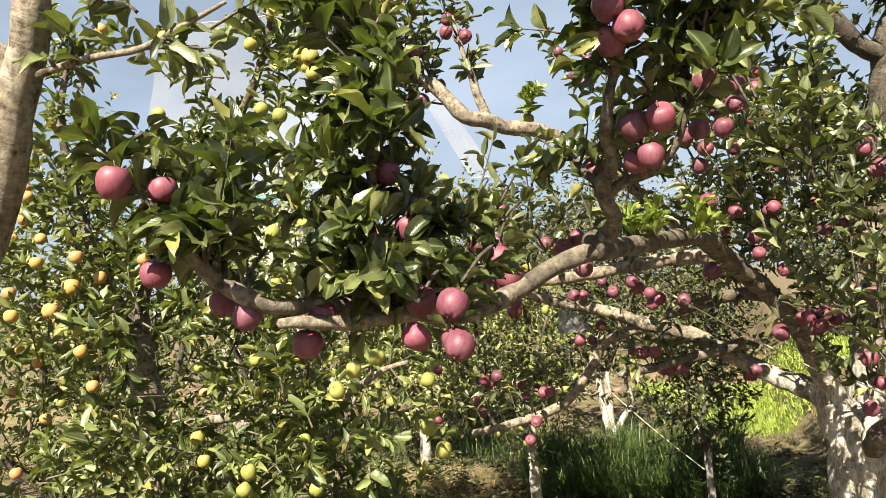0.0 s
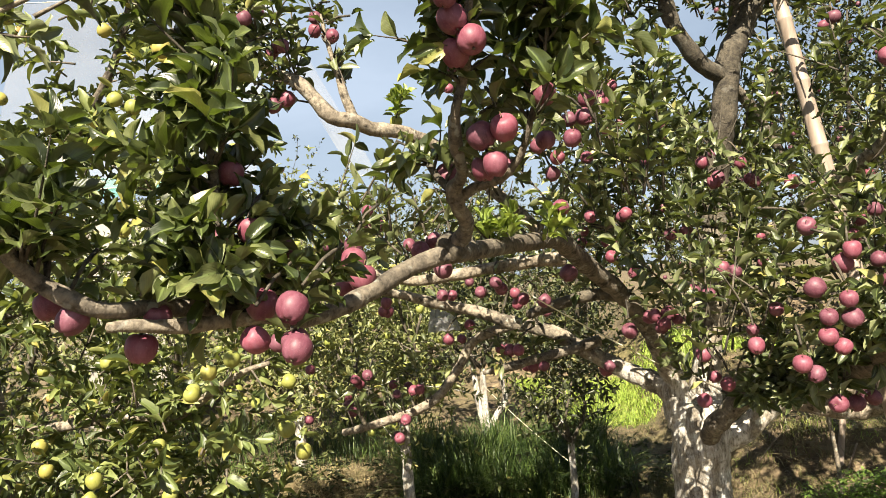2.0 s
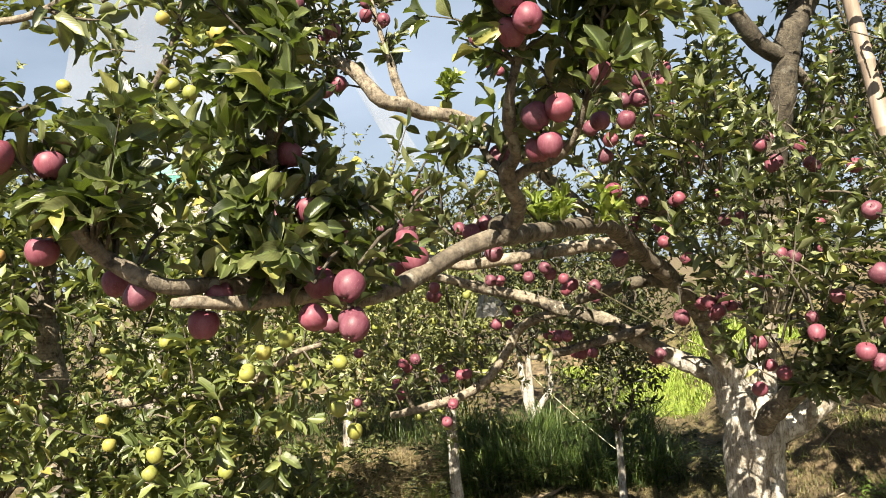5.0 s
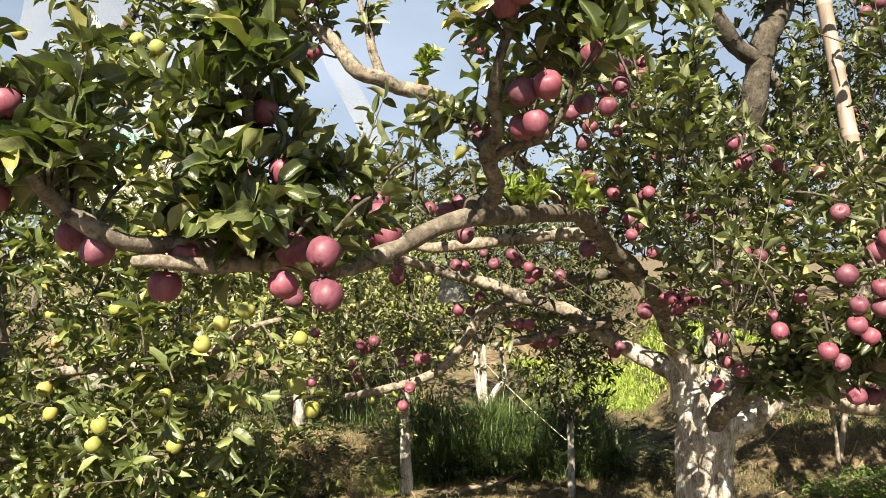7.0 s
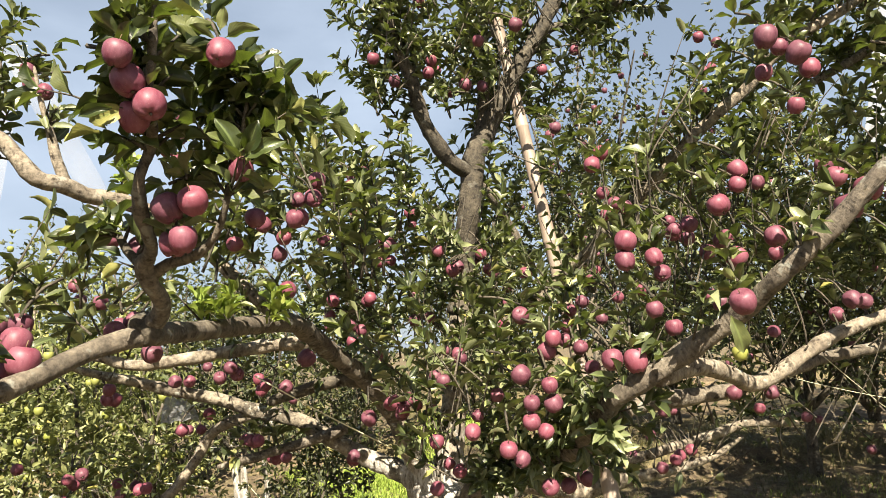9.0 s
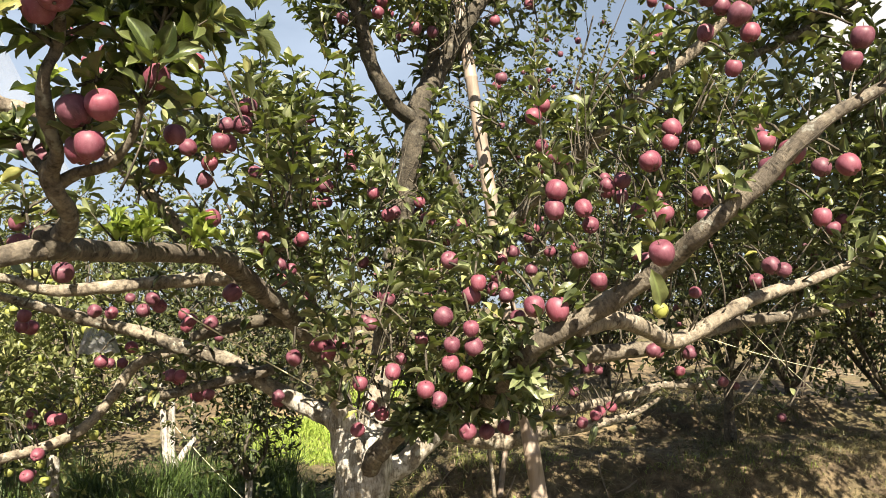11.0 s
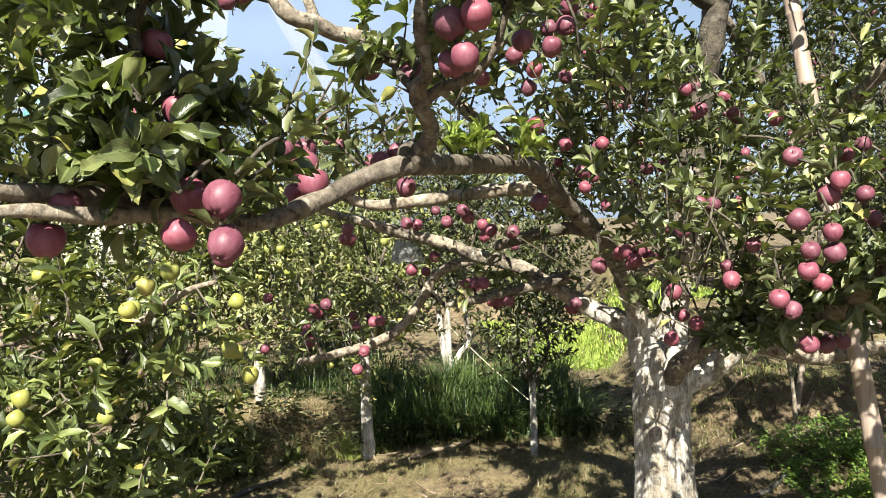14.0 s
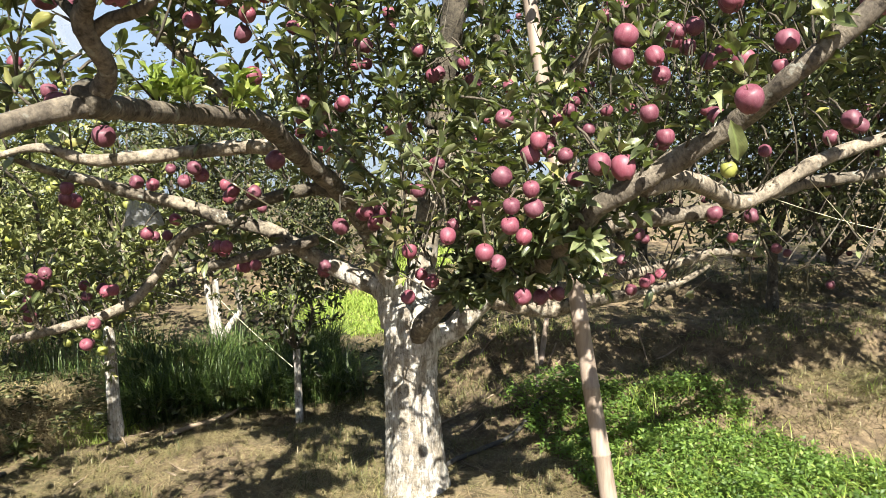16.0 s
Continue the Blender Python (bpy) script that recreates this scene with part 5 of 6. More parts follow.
for pool in (near, crown):
    open_to_sun(pool, [(0.10, 1.62, 1.92, 0.01), (0.18, 1.55, 1.83, 0.01), (0.21, 1.5, 1.77, 0.01)], 1.8, 0.07, 0.12)
    open_to_sun(pool, [(-0.7, 4.7, 0.0, 0.1), (0.6, 4.2, 0.0, 0.1), (1.5, 3.9, 0.0, 0.1)], 6.0, 0.2, 0.75)
open_to_sun(crown, LIMB_R[:4], 2.0, 0.06, 0.5)
open_to_sun(near, LIMB_B[2:9], 4.0, 0.06, 0.3)
open_to_sun(near, LIMB_S, 4.0, 0.06, 0.3)
bare(crown, [(2.55, 2.75, 1.3, 0.04), (2.36, 3.1, 3.66, 0.04)], 0.45, 1.0, 1.2, 0.06, 0.06)
bare(crown, LIMB_B, 0.0, 0.9, 1.3, 0.04, 0.3)
bare(crown, LIMB_S, 0.0, 0.9, 1.3, 0.04, 0.3)
bare(crown, LIMB_A, 0.1, 0.8)
bare(near, LIMB_A, 0.7, 0.97, 0.2)
bare(crown, LIMB_C, 0.52, 0.9)
bare(crown, LIMB_D, 0.0, 0.9)
bare(crown, LEADER, 0.36, 0.8, 0.7, 0.085, 0.08)
bare(crown, LEADER_L, 0.0, 0.6, 0.6, 0.06, 0.1)
bare(crown, LIMB_H, 0.3, 0.85, 1.2, 0.045, 0.1)
clear_fruit_view(near, 0.2, 0.045)

near.add((2.09, 1.23, 1.79), unit(np.array((0.35, -0.1, -0.95))), unit(np.array((-0.4, -0.9, 0.2))), 0.13)

# the leaves of the low limb that hangs closest, one by one; the rest joined
near.rows.sort(key=lambda r: (r[0] + 0.15) ** 2 + (r[1] - 0.95) ** 2 + 0.3 * (r[2] - 1.85) ** 2)
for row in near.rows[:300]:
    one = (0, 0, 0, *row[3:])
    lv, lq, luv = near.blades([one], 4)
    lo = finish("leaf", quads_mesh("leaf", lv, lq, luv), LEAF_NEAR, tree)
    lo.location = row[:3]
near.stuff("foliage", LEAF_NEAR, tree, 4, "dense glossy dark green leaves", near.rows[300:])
fresh = Leaves()
for at, lean in (((0.71, 1.95, 1.87), -0.3), ((0.63, 1.95, 1.86), 0.1), ((0.83, 1.97, 1.86), 0.5), ((0.35, 2.53, 2.47), 0.2)):
    for k in range(3):
        ln = shoot_line(at, (lean + RNG.normal(0, 0.35), RNG.normal(0, 0.3), 1), RNG.uniform(0.06, 0.12), 0.003)
        twigs.add(ln, 4)
        fresh.along(ln, 0.012, 0.07, 0.1)
fresh.stuff("foliage", LEAF_FRESH, tree, 4, "bright fresh shoots on the limb")
crown.stuff("foliage", LEAF, tree, 3, "dense glossy dark green leaves")
twigs.stuff(tree, BARK_DARK)


# ---- the yellow apple tree ----
ytree = thing("apple_tree", (0, 0, 0), "yellow-fruited apple tree with pale green leaves and a gnarled trunk", "apple tree")
tube("trunk", B_TRUNK, BARK_PALE, ytree, "gnarled brown trunk", 14, 0.22)
for pts in (B_LIMB1, B_LIMB2, B_LIMB3, B_LIMB4, B_LIMB5):
    tube("limb", pts, BARK_PALE if pts is B_LIMB4 else BARK, ytree, sides=8, rough=0.16)
yl, yt = Leaves(), Twigs()
for pts, dens in ((B_LIMB1, 40), (B_LIMB2, 40), (B_LIMB3, 45), (B_LIMB4, 26), (B_LIMB5, 45)):
    clothe(pts, yl, yt, dens, (0.1, 0.3), 0.078, 0.5, 0.1)
for box, count in YELLOW_CROWN:
    fill(box, int(count * 0.72), yl, yt, (0.14, 0.4), 0.096, 0.5, 0.02)
YELLOW_LABEL = "ripening greenish yellow apple on the yellow-fruited tree"
for x, y, z, d in YELLOW_NEAR + YELLOW_BACK + YELLOW_MORE:
    blush = x < -1.3
    apple((x, y, z), d * 1.05, BLUSH_MESHES if blush else YELLOW_MESHES, "yellow apple with an orange blush" if blush else YELLOW_LABEL, "yellow apples", tilt=0.35)
    tip = np.array((x, y, z)) + np.array((0, 0.02, d * 0.62 + 0.01))
    yl.rosette(tip, (0, 0.3, 1.0), 5, 0.066, (0.6, 1.4))
apple((2.5, 1.64, 1.66), 0.06, YELLOW_MESHES, "single pale green apple hanging under the side limb", "yellow apples", tilt=0.2)
for _ in range(22):
    at = RNG.uniform((-2.3, 2.15, 0.9), (-0.2, 3.0, 3.0))
    blush = at[0] < -1.3
    apple(at, RNG.uniform(0.05, 0.062), BLUSH_MESHES if blush else YELLOW_MESHES, "yellow apple with an orange blush" if blush else YELLOW_LABEL, "yellow apples", tilt=0.35)
bare(yl, B_TRUNK, 0.3, 1.0, 0.45, 0.05)
yl.stuff("foliage", LEAF_PALE, ytree, 3, "loose pale green leaves")
yt.stuff(ytree, BARK)


# ---- neighbour tree whose limb comes into view at the top corner ----
wtree = thing("apple_tree", (0, 0, 0), "apple tree with a smooth pale limb", "apple tree")
tube("trunk", [(-1.35, 1.15, -0.15, 0.13), (-1.33, 1.14, 0.4, 0.11), (-1.25, 1.1, 1.0, 0.1), (-1.1, 1.02, 1.5, 0.075), WLIMB[0]], BARK_WHITE, wtree, "limewashed trunk", 14)
for pts in (WLIMB, WLIMB2, WLIMB3):
    tube("limb", pts, BARK_PALE, wtree, sides=10)
wleaf, wtw = Leaves(), Twigs()
clothe(WLIMB2, wleaf, wtw, 20, (0.05, 0.12), 0.075, 0.6, 0.2)
clothe(WLIMB, wleaf, wtw, 10, (0.06, 0.2), 0.08, 0.6, 0.6)
fill(((-0.75, 0.8, 2.3), (-0.4, 1.1, 2.6)), 5, wleaf, wtw, (0.1, 0.22), 0.08)
wleaf.stuff("foliage", LEAF, wtree, 3, "glossy green leaves")
wtw.stuff(wtree, BARK)


# ---- trees of the orchard behind ----
FAR_FRUIT = []


def orchard_tree(at, height, spread, low, leaf_count, size, mat, bark, label, fruit=0, fruit_meshes=None, fruit_label="", trunk_r=0.07, detail=1, lean=0.0, forks=5, fork_at=None):
    x, y = at
    z = ground_z(x, y)
    top = thing("apple_tree", (0, 0, 0), label, "apple tree", "orchard trees")
    fork = low + 0.1 if fork_at is None else fork_at
    t = [(x, y, z - 0.1, trunk_r * 1.2), (x + lean * 0.3, y, z + fork * 0.5, trunk_r), (x + lean, y, z + fork, trunk_r * 0.85)]
    tube("trunk", t, bark, top, sides=10, step=0.08)
    lv, tw = Leaves(), Twigs()
    ends = []
    for i in range(forks):
        a = i * 6.283 / forks + RNG.uniform(-0.4, 0.4)
        rr, hh = spread * RNG.uniform(0.55, 0.95), (height - fork) * RNG.uniform(0.55, 1.0)
        if i == 0:
            rr *= 0.15
            hh = height - fork
        p0 = np.array(t[-1][:3]) - (0, 0, 0.05)
        p3 = p0 + np.array((math.cos(a) * rr, math.sin(a) * rr, hh))
        p1 = p0 + (p3 - p0) * 0.35 + np.array((math.cos(a), math.sin(a), -0.5)) * 0.12
        p2 = p0 + (p3 - p0) * 0.7 + RNG.normal(0, 0.08, 3)
        limb = [(*p0, trunk_r * 0.6), (*p1, trunk_r * 0.45), (*p2, trunk_r * 0.3), (*p3, 0.008)]
        tube("limb", limb, bark if bark is not BARK_WHITE or (forks == 6 and i in (0, 2)) else BARK_DARK, top, sides=6, step=0.1)
        ends.append(curve_points(limb, 0.1))
    made = 0
    while made < leaf_count:
        ln = ends[int(RNG.integers(len(ends)))]
        k = int(RNG.uniform(0.15, 1) * (len(ln) - 1))
        d = unit(RNG.normal(0, 1, 3) + np.array((0, 0, 0.35)))
        reach = RNG.uniform(0.05, 0.55) * spread
        st = ln[k, :3] + d * reach * 0.6
        s = shoot_line(st, unit(d + np.array((0, 0, 0.5))), RNG.uniform(0.2, 0.5), 0.005)
        s[:, 2] = np.maximum(s[:, 2], z + low * 0.75)
        before = len(lv.rows)
        lv.along(s, 0.035 * size / 0.07, size, 0.0)
        if RNG.uniform() < 0.18:
            tw.add(np.vstack([[*ln[k, :3], 0.006], s[::2]]), 3)
        made += len(lv.rows) - before
        if fruit and RNG.uniform() < fruit / (leaf_count / 14):
            FAR_FRUIT.append((fruit_meshes is RED_MESHES, *(s[len(s) // 2, :3] - np.array((0, 0.03, 0.05))), RNG.uniform(0.058, 0.07)))
    lv.stuff("foliage", mat, top, detail, "dense green leaves")
    tw.stuff(top, bark)
    return top


GREEN_FAR = "small yellow-green apple on a tree further back"
RED_FAR_LABEL = "small red apple on a tree further back"
orchard_tree((0.29, 4.95), 2.0, 0.75, 0.75, 3900, 0.065, LEAF_FAR, BARK_WHITE, "young apple tree with a thin limewashed trunk and greenish fruit", 46, YELLOW_MESHES, GREEN_FAR, 0.042, 2)
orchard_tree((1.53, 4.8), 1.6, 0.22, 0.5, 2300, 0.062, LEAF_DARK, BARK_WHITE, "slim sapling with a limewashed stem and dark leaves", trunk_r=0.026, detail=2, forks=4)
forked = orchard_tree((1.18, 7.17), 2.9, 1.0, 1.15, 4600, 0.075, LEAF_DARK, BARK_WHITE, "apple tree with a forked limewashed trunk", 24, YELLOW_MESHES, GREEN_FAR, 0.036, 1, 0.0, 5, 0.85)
for stem in ([(1.18, 7.17, 0.05, 0.041), (1.14, 7.21, 0.27, 0.037), (1.11, 7.25, 0.53, 0.034), (1.09, 7.29, 0.88, 0.024), (1.05, 7.34, 1.23, 0.01)], [(1.2, 7.17, 0.07, 0.037), (1.28, 7.15, 0.23, 0.034), (1.4, 7.12, 0.43, 0.031), (1.38, 7.15, 0.7, 0.024), (1.48, 7.15, 1.16, 0.01)]):
    tube("limb", stem, BARK_WHITE, forked, "limewashed fork of the trunk", 9, 0.14, 0.05)
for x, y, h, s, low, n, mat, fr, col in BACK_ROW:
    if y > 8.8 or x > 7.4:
        low = 0.06  # far rows leafy to the ground, to close gaps in the camera's view
    orchard_tree((x, y), h, s, low, int(n * (1.5 if y > 8.8 or y < 0 else 2.0)), 0.095 if y > 8.8 else 0.075, mat, BARK_WHITE if low > 0.6 else BARK_DARK, "bushy apple tree in the rows behind or added out of view", fr, YELLOW_MESHES if col == "y" else RED_MESHES, GREEN_FAR if col == "y" else RED_FAR_LABEL, (0.05 if low > 0.6 else 0.07) if y > 4.5 else 0.045, 1, 0.0, 6)


def far_fruit(red, mat, label):
    """The many small apples of the trees behind, as one mesh."""
    a = np.arange(8) * math.pi / 4
    prof = [(0.05, 0.42), (0.4, 0.4), (0.5, 0.1), (0.38, -0.35), (0.05, -0.45)]
    shape = np.array([(r * math.cos(t), r * math.sin(t), z) for r, z in prof for t in a])
    base = np.array([(i * 8 + j, (i + 1) * 8 + j, (i + 1) * 8 + (j + 1) % 8, i * 8 + (j + 1) % 8) for i in range(4) for j in range(8)])
    rows = np.array([f[1:] for f in FAR_FRUIT if f[0] == red])
    v = (rows[:, None, :3] + shape[None] * rows[:, None, 3:4]).reshape(-1, 3)
    q = (base[None] + (np.arange(len(rows)) * 40)[:, None, None]).reshape(-1, 4)
    tagged(finish("far_apples", quads_mesh("far_apples", v, q), mat), label, "apples", kind="stuff")


far_fruit(True, APPLE_RED, "many small red apples on the trees behind")
far_fruit(False, APPLE_YELLOW, "many small yellow-green apples on the trees behind")


# ---- props, cords, nets and litter ----
def bamboo(pts, r, label):
    pole = thing("bamboo_pole", pts[0], label, "bamboo pole")
    base = Vector(pts[0])
    a, b = Vector((0, 0, 0)), Vector(pts[1]) - base
    n = int(b.length / 0.34)
    rows = []
    for i in range(n + 1):
        s = i / n
        c = a.lerp(b, s)
        rr = r * (1 - 0.28 * s)
        for off, k in ((-0.012, 1.0), (-0.004, 1.09), (0.004, 1.09), (0.012, 1.0)):
            rows.append((*(c + b.normalized() * off), rr * k))
        if i < n:
            rows.append((*a.lerp(b, s + 0.5 / n), rr * 0.97))
    v, q = tube_arrays(np.array(rows), 16, 0.015)
    finish("culm", quads_mesh("culm", v, q), BAMBOO, pole)
    return pole


bamboo([(2.68, 2.57, -0.1), (2.36, 3.1, 3.66)], 0.046, "leaning tan bamboo pole propping the limbs")
bamboo([(3.28, 4.28, 0.2), (3.45, 4.28, 1.25)], 0.022, "short leaning bamboo prop under the far limb")

stake = thing("stake", (3.0, 3.82, 0.26), "thin pale forked stake standing in the ground", "stake")
tube("rod", [(0, 0, -0.1, 0.015), (-0.03, 0, 0.3, 0.013), (-0.09, 0, 0.66, 0.011), (-0.1, 0, 0.9, 0.008)], BARK_PALE, stake, sides=6)
tube("side_rod", [(-0.06, 0, 0.42, 0.01), (0.05, 0.02, 0.6, 0.009), (0.1, 0.02, 0.8, 0.006)], BARK_PALE, stake, sides=5)


def cord(a, b, sag, r, label):
    a, b = np.array(a), np.array(b)
    pts = [(*(a + (b - a) * s - np.array((0, 0, sag * 4 * s * (1 - s)))), r) for s in np.linspace(0, 1, 9)]
    v, q = tube_arrays(np.array(pts), 6, 0.0)
    ob = finish("cord", quads_mesh("cord", v, q), STRING)
    return tagged(ob, label, "cord")


cord((0.85, 2.62, 1.69), (1.74, 3.03, 1.17), 0.012, 0.0035, "taut pale cord tied between limb and trunk")
cord((1.15, 6.9, 0.62), (1.5, 4.82, 0.33), 0.02, 0.003, "slack pale cord running to the sapling")
cord((3.0, 1.72, 1.62), (3.7, 1.9, 1.25), 0.01, 0.0012, "thin cord hanging from the side limb")
cord((2.75, 1.7, 1.56), (3.9, 1.8, 1.33), 0.02, 0.0012, "thin cord hanging from the side limb")


def net_sheet(name, o, u, w, sag, label, nx=40, ny=24, cloth=None):
    o, u, w = np.array(o, float), np.array(u, float), np.array(w, float)
    nrm = unit(np.cross(u, w))
    v = []
    for j in range(ny + 1):
        for i in range(nx + 1):
            s, t = i / nx, j / ny
            p = o + u * s + w * t
            p = p + nrm * (sag * math.sin(math.pi * s) * math.sin(math.pi * t) + 0.05 * noise.noise(Vector((s * 9, t * 5, 1))))
            v.append(p)
    idx = np.arange((nx + 1) * (ny + 1)).reshape(ny + 1, nx + 1)
    q = np.stack([idx[:-1, :-1], idx[:-1, 1:], idx[1:, 1:], idx[1:, :-1]], -1).reshape(-1, 4)
    ob = thing(name, (0, 0, 0), label, "net")
    finish("mesh_sheet", quads_mesh("mesh_sheet", np.array(v), q), cloth or NET, ob)
    for row in (idx[0], idx[-1]):
        line = np.array([(*v[i], 0.006) for i in row[::4]])
        ev, eq = tube_arrays(line, 5, 0.0)
        finish("edge_cord", quads_mesh("edge_cord", ev, eq), STRING, ob, "white edge cord")
    return ob


net_sheet("hail_net", (-4.6, 8.5, 3.2), (3.2, 0.3, 0.1), (0.25, 0.4, 2.6), -0.3, "large white hail net stretched over the trees")
net_sheet("hail_net", (-0.1, 8.0, 3.1), (0.3, 0.05, 0.0), (-1.1, 0.1, 2.2), 0.05, "narrow hanging strip of white net", 10, 24)
net_sheet("hail_net", (6.61, 4.2, 2.9), (2.23, -0.2, 0.48), (1.07, 0.2, 2.41), 0.2, "sagging bunched grey-white hail net above the far trees", cloth=NET_THICK)

# far tin roof behind the rows
roof = thing("shed", (0, 0, 0), "far shed with a faded turquoise tin roof", "shed")
TIN = plain("turquoise tin", [(0.3, (0.16, 0.42, 0.40)), (0.7, (0.26, 0.55, 0.52))], 3, 0.5)
PLASTER = plain("pale plaster", [(0.3, (0.28, 0.26, 0.24)), (0.7, (0.38, 0.36, 0.33))], 4)
rb = bmesh.new()
ridge = 14
for k in range(ridge + 1):
    x = -4.11 + (-2.68 - -4.11) * k / ridge
    for dy, dz in ((0.0, 0.0), (0.5, 0.35)):
        rb.verts.new((x, 9.5 + dy + 0.02 * (k % 2), 3.25 + dz + 0.03 * (k % 2)))
rb.verts.ensure_lookup_table()
for k in range(ridge):
    rb.faces.new([rb.verts[i] for i in (2 * k, 2 * k + 2, 2 * k + 3, 2 * k + 1)])
bmesh.ops.solidify(rb, geom=rb.faces[:], thickness=0.012)
part("roof", rb, TIN, roof, "corrugated turquoise roof sheet", smooth=False)
wb = bmesh.new()
bmesh.ops.create_cube(wb, size=1, matrix=Matrix.Translation((-3.40, 10.0, 3.25 / 2 - 0.1)) @ Matrix.Diagonal((1.29, 0.8, 3.25 + 0.1, 1)))
bmesh.ops.bevel(wb, geom=wb.edges[:], offset=0.02, segments=1, affect="EDGES")
part("wall", wb, PLASTER, roof, "pale plastered wall")

# crumpled bag: two sheets of mesh cloth gathered at the top and creased
bag = thing("net_bag", (0.56, 3.62, 1.60), "crumpled grey mesh bag hanging under the limb", "net bag")
for depth in (-1, 1):
    bv = []
    for j in range(13):
        for i in range(15):
            s, t = i / 14 * 2 - 1, j / 12
            half = 0.062 + 0.034 * t ** 0.7 + 0.006 * noise.noise(Vector((t * 4, s, depth)))
            crease = abs(noise.noise(Vector((s * 2.4 + depth, t * 2.2, 3.0)))) + 0.5 * abs(noise.noise(Vector((s * 5, t * 4.5 + depth, 7.0))))
            puff = (1 - abs(s) ** 3) * (0.012 + 0.035 * math.sin(math.pi * min(1, t + 0.12)))
            bv.append((s * half, depth * puff * (0.45 + 1.1 * crease), -0.135 * t - 0.02 * (s + 1) * (1 - t) + 0.018 * noise.noise(Vector((s * 3, 5.0, t)))))
    bi = np.arange(15 * 13).reshape(13, 15)
    bq = np.stack([bi[:-1, :-1], bi[:-1, 1:], bi[1:, 1:], bi[1:, :-1]], -1).reshape(-1, 4)
    finish("bag_side", quads_mesh("bag_side", np.array(bv), bq, smooth=False), NET_BAG, bag)
v, q = tube_arrays(np.array([(-0.03, 0, 0.0, 0.002), (-0.02, -0.02, 0.05, 0.002), (0.01, -0.05, 0.075, 0.002), (0.03, -0.02, 0.04, 0.002), (0.04, 0, -0.01, 0.002)]), 5, 0.0)
finish("tie", quads_mesh("tie", v, q), STRING, bag)


# ---- grass, weeds and litter on the ground ----
def tufts(name, count, box, size, mat, label, spread=0.05, blades=9, stiff=0.35, keep=None, wide=0.03, segs=3, lie=1.0):
    """Blades of grass in tufts: each blade bends over and tapers."""
    rows = []
    (x0, y0), (x1, y1) = box
    for _ in range(count):
        x, y = RNG.uniform(x0, x1), RNG.uniform(y0, y1)
        if keep and not keep(x, y):
            continue
        z = ground_z(x, y)
        k = RNG.uniform(0.6, 1.3) * (1 + 0.7 * noise.noise(Vector((x * 1.7, y * 1.7, 2))))
        for _ in range(blades):
            rows.append((x + RNG.normal(0, spread), y + RNG.normal(0, spread), z - 0.01, RNG.uniform(0, 6.28), size * k * RNG.uniform(0.5, 1.1), RNG.uniform(0.15, 1.0) * stiff * 2))
    r = np.array(rows)
    n = len(r)
    out = np.stack([np.cos(r[:, 3]), np.sin(r[:, 3]), np.zeros(n)], 1)
    side = np.stack([-out[:, 1], out[:, 0], np.zeros(n)], 1)
    V = np.array([0, 0.4, 0.75, 1.0]) if segs == 3 else np.array([0, 0.55, 1.0])
    Wd = (np.array([1.0, 0.85, 0.5, 0.08]) if segs == 3 else np.array([1.0, 0.8, 0.1])) * wide
    pos = np.zeros((n, segs + 1, 2, 3))
    for i in range(segs + 1):
        c = r[:, :3] + out * (r[:, 4] * r[:, 5] * V[i] ** 2)[:, None]
        c[:, 2] += lie * r[:, 4] * (V[i] - 0.45 * np.minimum(r[:, 5], 1) * V[i] ** 2.5)
        for j, s in enumerate((-1, 1)):
            pos[:, i, j] = c + side * (s * Wd[i] * np.maximum(r[:, 4], 0.1) * 0.5)[:, None]
    base = np.array([(i * 2, i * 2 + 1, i * 2 + 3, i * 2 + 2) for i in range(segs)])
    q = (base[None] + (np.arange(n) * 2 * (segs + 1))[:, None, None]).reshape(-1, 4)
    ob = finish(name, quads_mesh(name, pos.reshape(-1, 3), q), mat)
    return tagged(ob, label, "grass", kind="stuff")


def weedy(x, y):
    """The weeds hang down the first bank and run out over its foot."""
    u = y - bank_edge(x)
    return (-1.2 < u < 0.0 and 2.75 < x < 4.25 - 0.5 * (u + 0.6) + 0.4 * noise.noise(Vector((x * 2.1, y * 2.1, 4)))) or (u < -0.95 + 0.4 * noise.noise(Vector((x * 2.7, y * 2.7, 14))) and x > 2.7 and y > 1.7 and x < 5.6)


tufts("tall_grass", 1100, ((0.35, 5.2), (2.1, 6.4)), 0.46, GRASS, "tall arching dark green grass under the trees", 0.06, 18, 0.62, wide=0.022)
tufts("straw_litter", 3200, ((-2.2, 2.4), (3.2, 5.6)), 0.085, STRAW, "matted dry grass and straw lying on the soil", 0.05, 11, 1.2, wide=0.04, segs=2, lie=0.6)
# brighter litter stands in for sunlight missing on the left ground
tufts("straw_litter", 2300, ((-2.2, 2.6), (2.6, 5.4)), 0.08, STRAW_PALE, "pale straw strewn over the soil, toned bright as if sunlit", 0.06, 10, 1.2, lambda x, y: noise.noise(Vector((x * 1.9, y * 1.9, 29))) > -0.1, 0.035, 2, 0.5)
tufts("short_grass", 2000, ((-2.0, 2.8), (3.4, 5.4)), 0.075, GRASS_DRY, "thin green grass sprouting from the soil", 0.05, 9, 0.7, lambda x, y: noise.noise(Vector((x * 1.6, y * 1.6, 9))) > -0.02, 0.045, 2)
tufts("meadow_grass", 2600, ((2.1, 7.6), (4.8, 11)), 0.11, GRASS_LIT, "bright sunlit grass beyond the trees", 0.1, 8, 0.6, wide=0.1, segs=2)
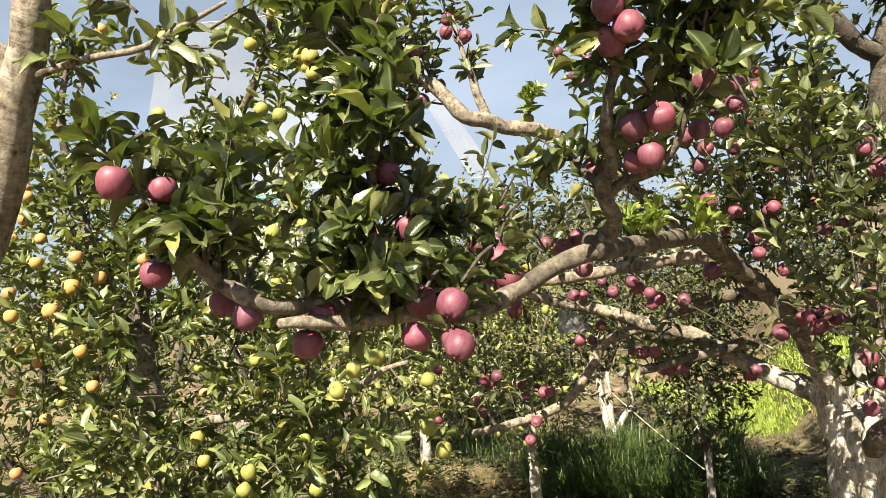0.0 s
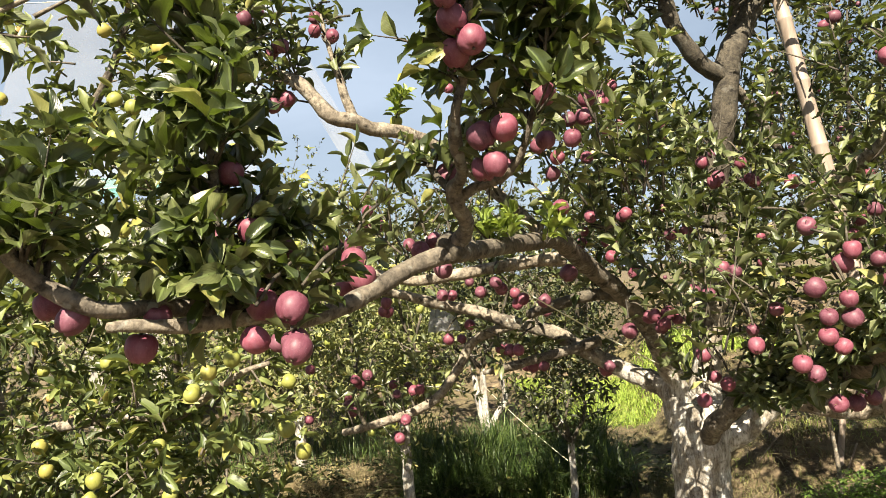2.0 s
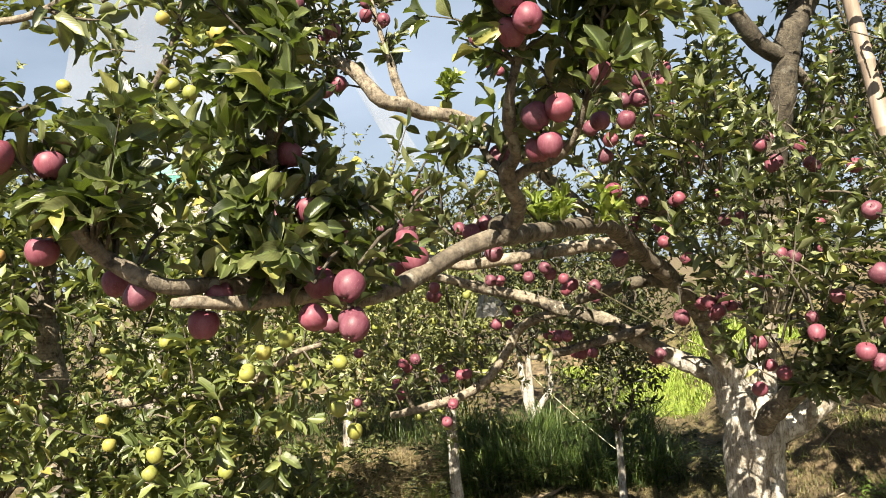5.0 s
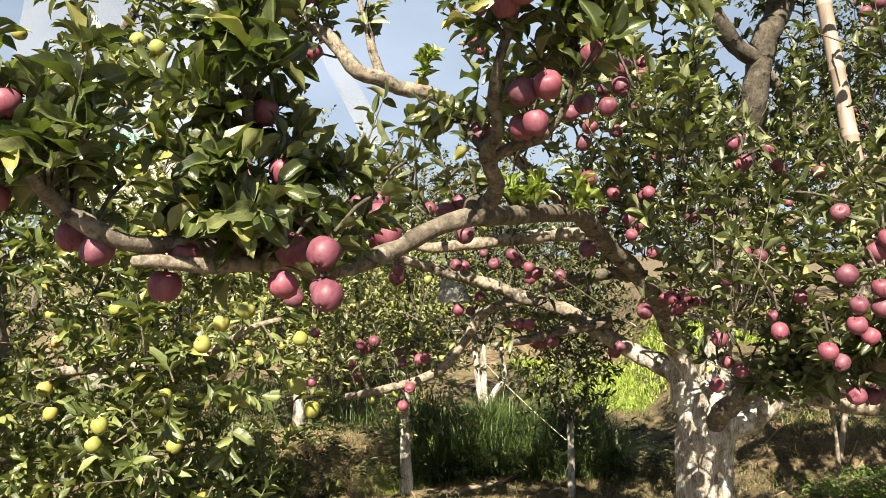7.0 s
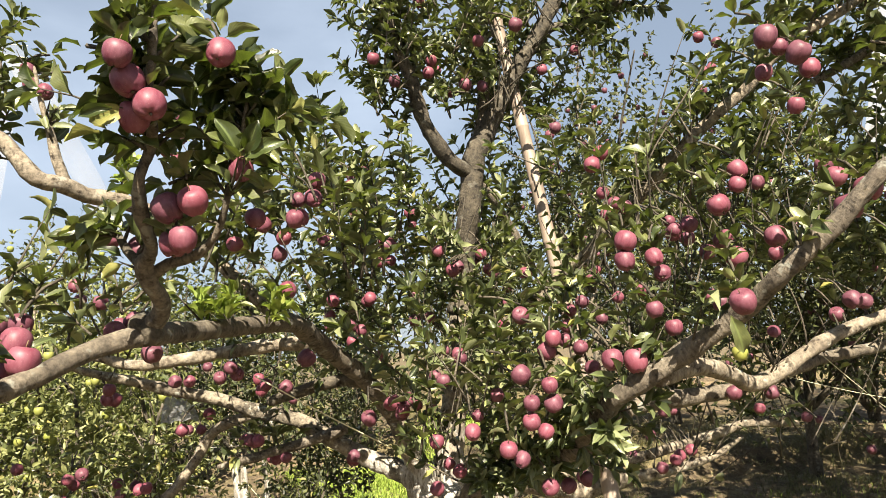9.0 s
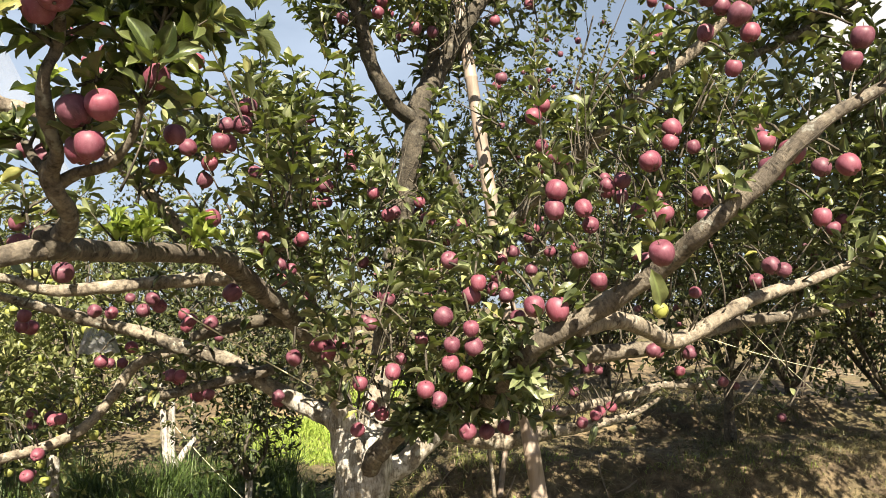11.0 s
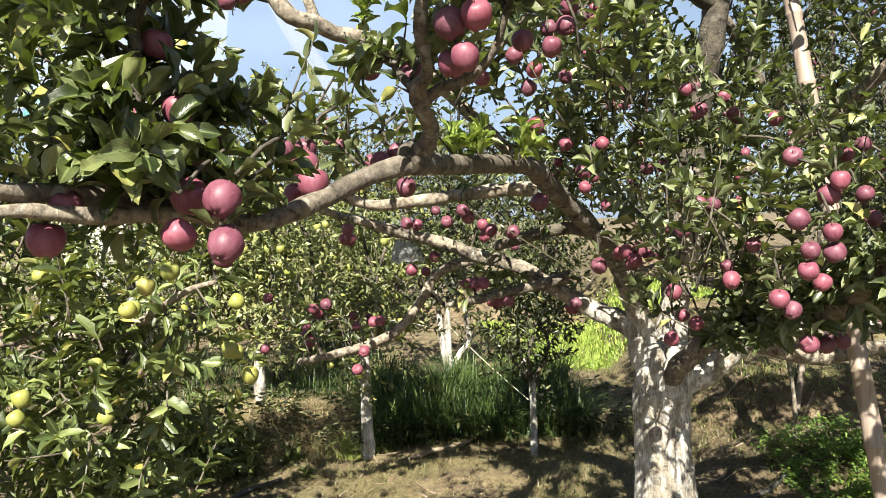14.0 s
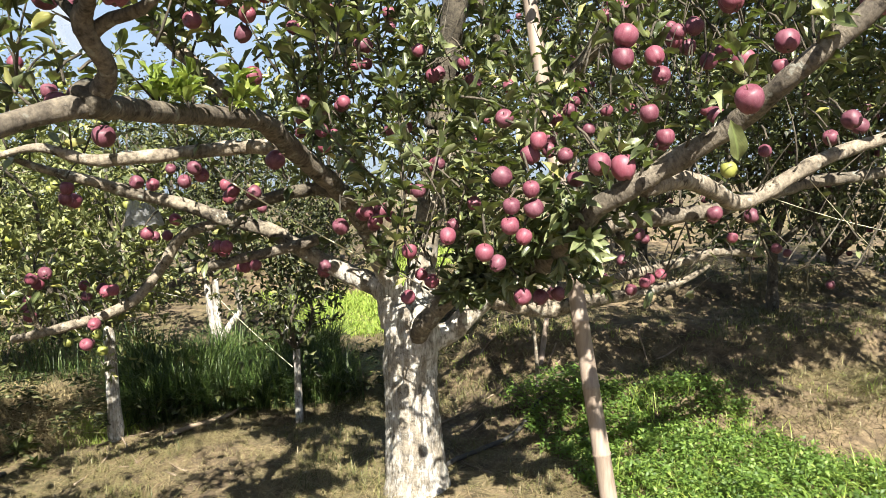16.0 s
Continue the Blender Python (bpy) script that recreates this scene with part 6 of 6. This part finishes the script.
tufts("bank_grass", 1500, ((3.6, 1.0), (6.4, 3.6)), 0.10, STRAW, "matted dry grass on the lower bank", 0.07, 11, 1.1, lambda x, y: not weedy(x, y), 0.045, 2, 0.6)
tufts("bank_grass", 2300, ((2.3, 2.6), (8.0, 7.4)), 0.10, STRAW, "dry grass hanging over the terrace banks", 0.09, 9, 1.2, lambda x, y: not weedy(x, y), 0.05, 2, 0.6)
tufts("bank_grass", 2400, ((2.2, 3.4), (7.5, 7.4)), 0.085, GRASS_DRY, "green grass on the terrace banks", 0.06, 11, 0.9, lambda x, y: noise.noise(Vector((x * 1.3, y * 1.3, 19))) > -0.05 and not weedy(x, y), 0.05, 2)
# bright strips of grass stand in for sunlight along the terrace edges
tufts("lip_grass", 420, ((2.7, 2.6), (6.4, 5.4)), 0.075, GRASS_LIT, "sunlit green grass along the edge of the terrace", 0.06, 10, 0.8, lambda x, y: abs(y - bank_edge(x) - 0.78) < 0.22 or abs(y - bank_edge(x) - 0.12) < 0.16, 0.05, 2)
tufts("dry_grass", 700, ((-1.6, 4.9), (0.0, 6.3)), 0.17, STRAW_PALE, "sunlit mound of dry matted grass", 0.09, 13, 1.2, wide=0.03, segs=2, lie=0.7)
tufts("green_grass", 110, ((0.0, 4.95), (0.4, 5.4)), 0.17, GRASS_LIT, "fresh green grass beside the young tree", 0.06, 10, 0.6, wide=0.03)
tufts("weed_grass", 330, ((2.9, 1.7), (5.2, 3.6)), 0.19, GRASS_LIT, "fresh grass blades growing through the weeds", 0.07, 9, 0.7, weedy, 0.03)
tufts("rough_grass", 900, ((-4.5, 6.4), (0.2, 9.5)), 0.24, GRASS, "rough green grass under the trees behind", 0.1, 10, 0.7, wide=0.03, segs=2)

weeds = Leaves()
for _ in range(3900):
    x, y = RNG.uniform(2.6, 5.4), RNG.uniform(1.7, 4.4)
    if not weedy(x, y):
        continue
    z, hgt = ground_z(x, y), RNG.uniform(0.02, 0.10) + 0.28 * max(0, noise.noise(Vector((x * 2.3, y * 2.3, 8))))
    for k in range(3):
        weeds.rosette((x + RNG.normal(0, 0.02), y + RNG.normal(0, 0.02), z + hgt * (k + 1) / 3), (RNG.normal(0, 0.3), RNG.normal(0, 0.3), 1), 5, 0.034, (0.8, 1.6))
weed_ob = weeds.stuff("weeds", WEED, None, 1)
tagged(weed_ob, "low patch of bright green broadleaf weeds", "weeds", kind="stuff")
shrub = Leaves()
for _ in range(210):
    x, y = RNG.normal(-0.95, 0.26), RNG.normal(4.85, 0.2)
    z, hgt = ground_z(x, y), RNG.uniform(0.08, 0.5) * math.exp(-((x + 0.95) / 0.5) ** 2)
    for k in range(3):
        shrub.rosette((x, y, z + hgt * (k + 1) / 3), (RNG.normal(0, 0.4), RNG.normal(0, 0.4), 1), 5, 0.075, (0.5, 1.4))
tagged(shrub.stuff("weeds", LEAF_PALE, None, 2), "knee-high broadleaf weeds beside the yellow-fruited tree", "weeds", kind="stuff")
weeds2 = Leaves()
for _ in range(300):
    x, y = RNG.uniform(-1.6, 3.4), RNG.uniform(4.9, 6.0)
    z = ground_z(x, y)
    for k in range(2):
        weeds2.rosette((x, y, z + RNG.uniform(0.04, 0.2)), (0, 0, 1), 5, 0.06, (0.9, 1.6))
tagged(weeds2.stuff("weeds", LEAF_DARK, None, 2), "low shaded weeds under the trees", "weeds", kind="stuff")


def hose(a, b, label):
    pts = []
    for s in np.linspace(0, 1, 8):
        x, y = a[0] + (b[0] - a[0]) * s, a[1] + (b[1] - a[1]) * s + 0.03 * math.sin(7 * s)
        pts.append((x, y, ground_z(x, y) + 0.022, 0.016))
    ob = tube("irrigation_hose", pts, HOSE, None, sides=8, rough=0.0)
    return tagged(ob, label, "hose")


hose((2.05, 3.35), (3.05, 3.75), "black irrigation hose lying on the soil")
hose((-0.8, 4.02), (-0.3, 4.48), "black irrigation hose lying on the soil")
branch = tube("fallen_branch", [(0.6, 4.76, ground_z(0.6, 4.76) + 0.012, 0.014), (0.78, 4.87, ground_z(0.78, 4.87) + 0.03, 0.017), (1.02, 4.97, ground_z(1.02, 4.97) + 0.02, 0.012), (1.12, 5.06, ground_z(1.12, 5.06) + 0.05, 0.006)], STICK, None, sides=7)
tagged(branch, "grey dead branch lying on the lit soil", "branch")
for i in range(46):
    x, y, a, ln = RNG.uniform(-1.5, 5.0), RNG.uniform(2.9, 5.6), RNG.uniform(0, 3.14), RNG.uniform(0.1, 0.5)
    pts = []
    for s in (-0.5, 0.0, 0.5):
        px, py = x + math.cos(a) * ln * s, y + math.sin(a) * ln * s + RNG.normal(0, 0.02)
        pts.append((px, py, ground_z(px, py) + 0.008, RNG.uniform(0.003, 0.008)))
    tagged(tube("fallen_twig", pts, STICK, None, sides=5), "dry pruned twig lying on the ground", "twig", "pruned twigs")
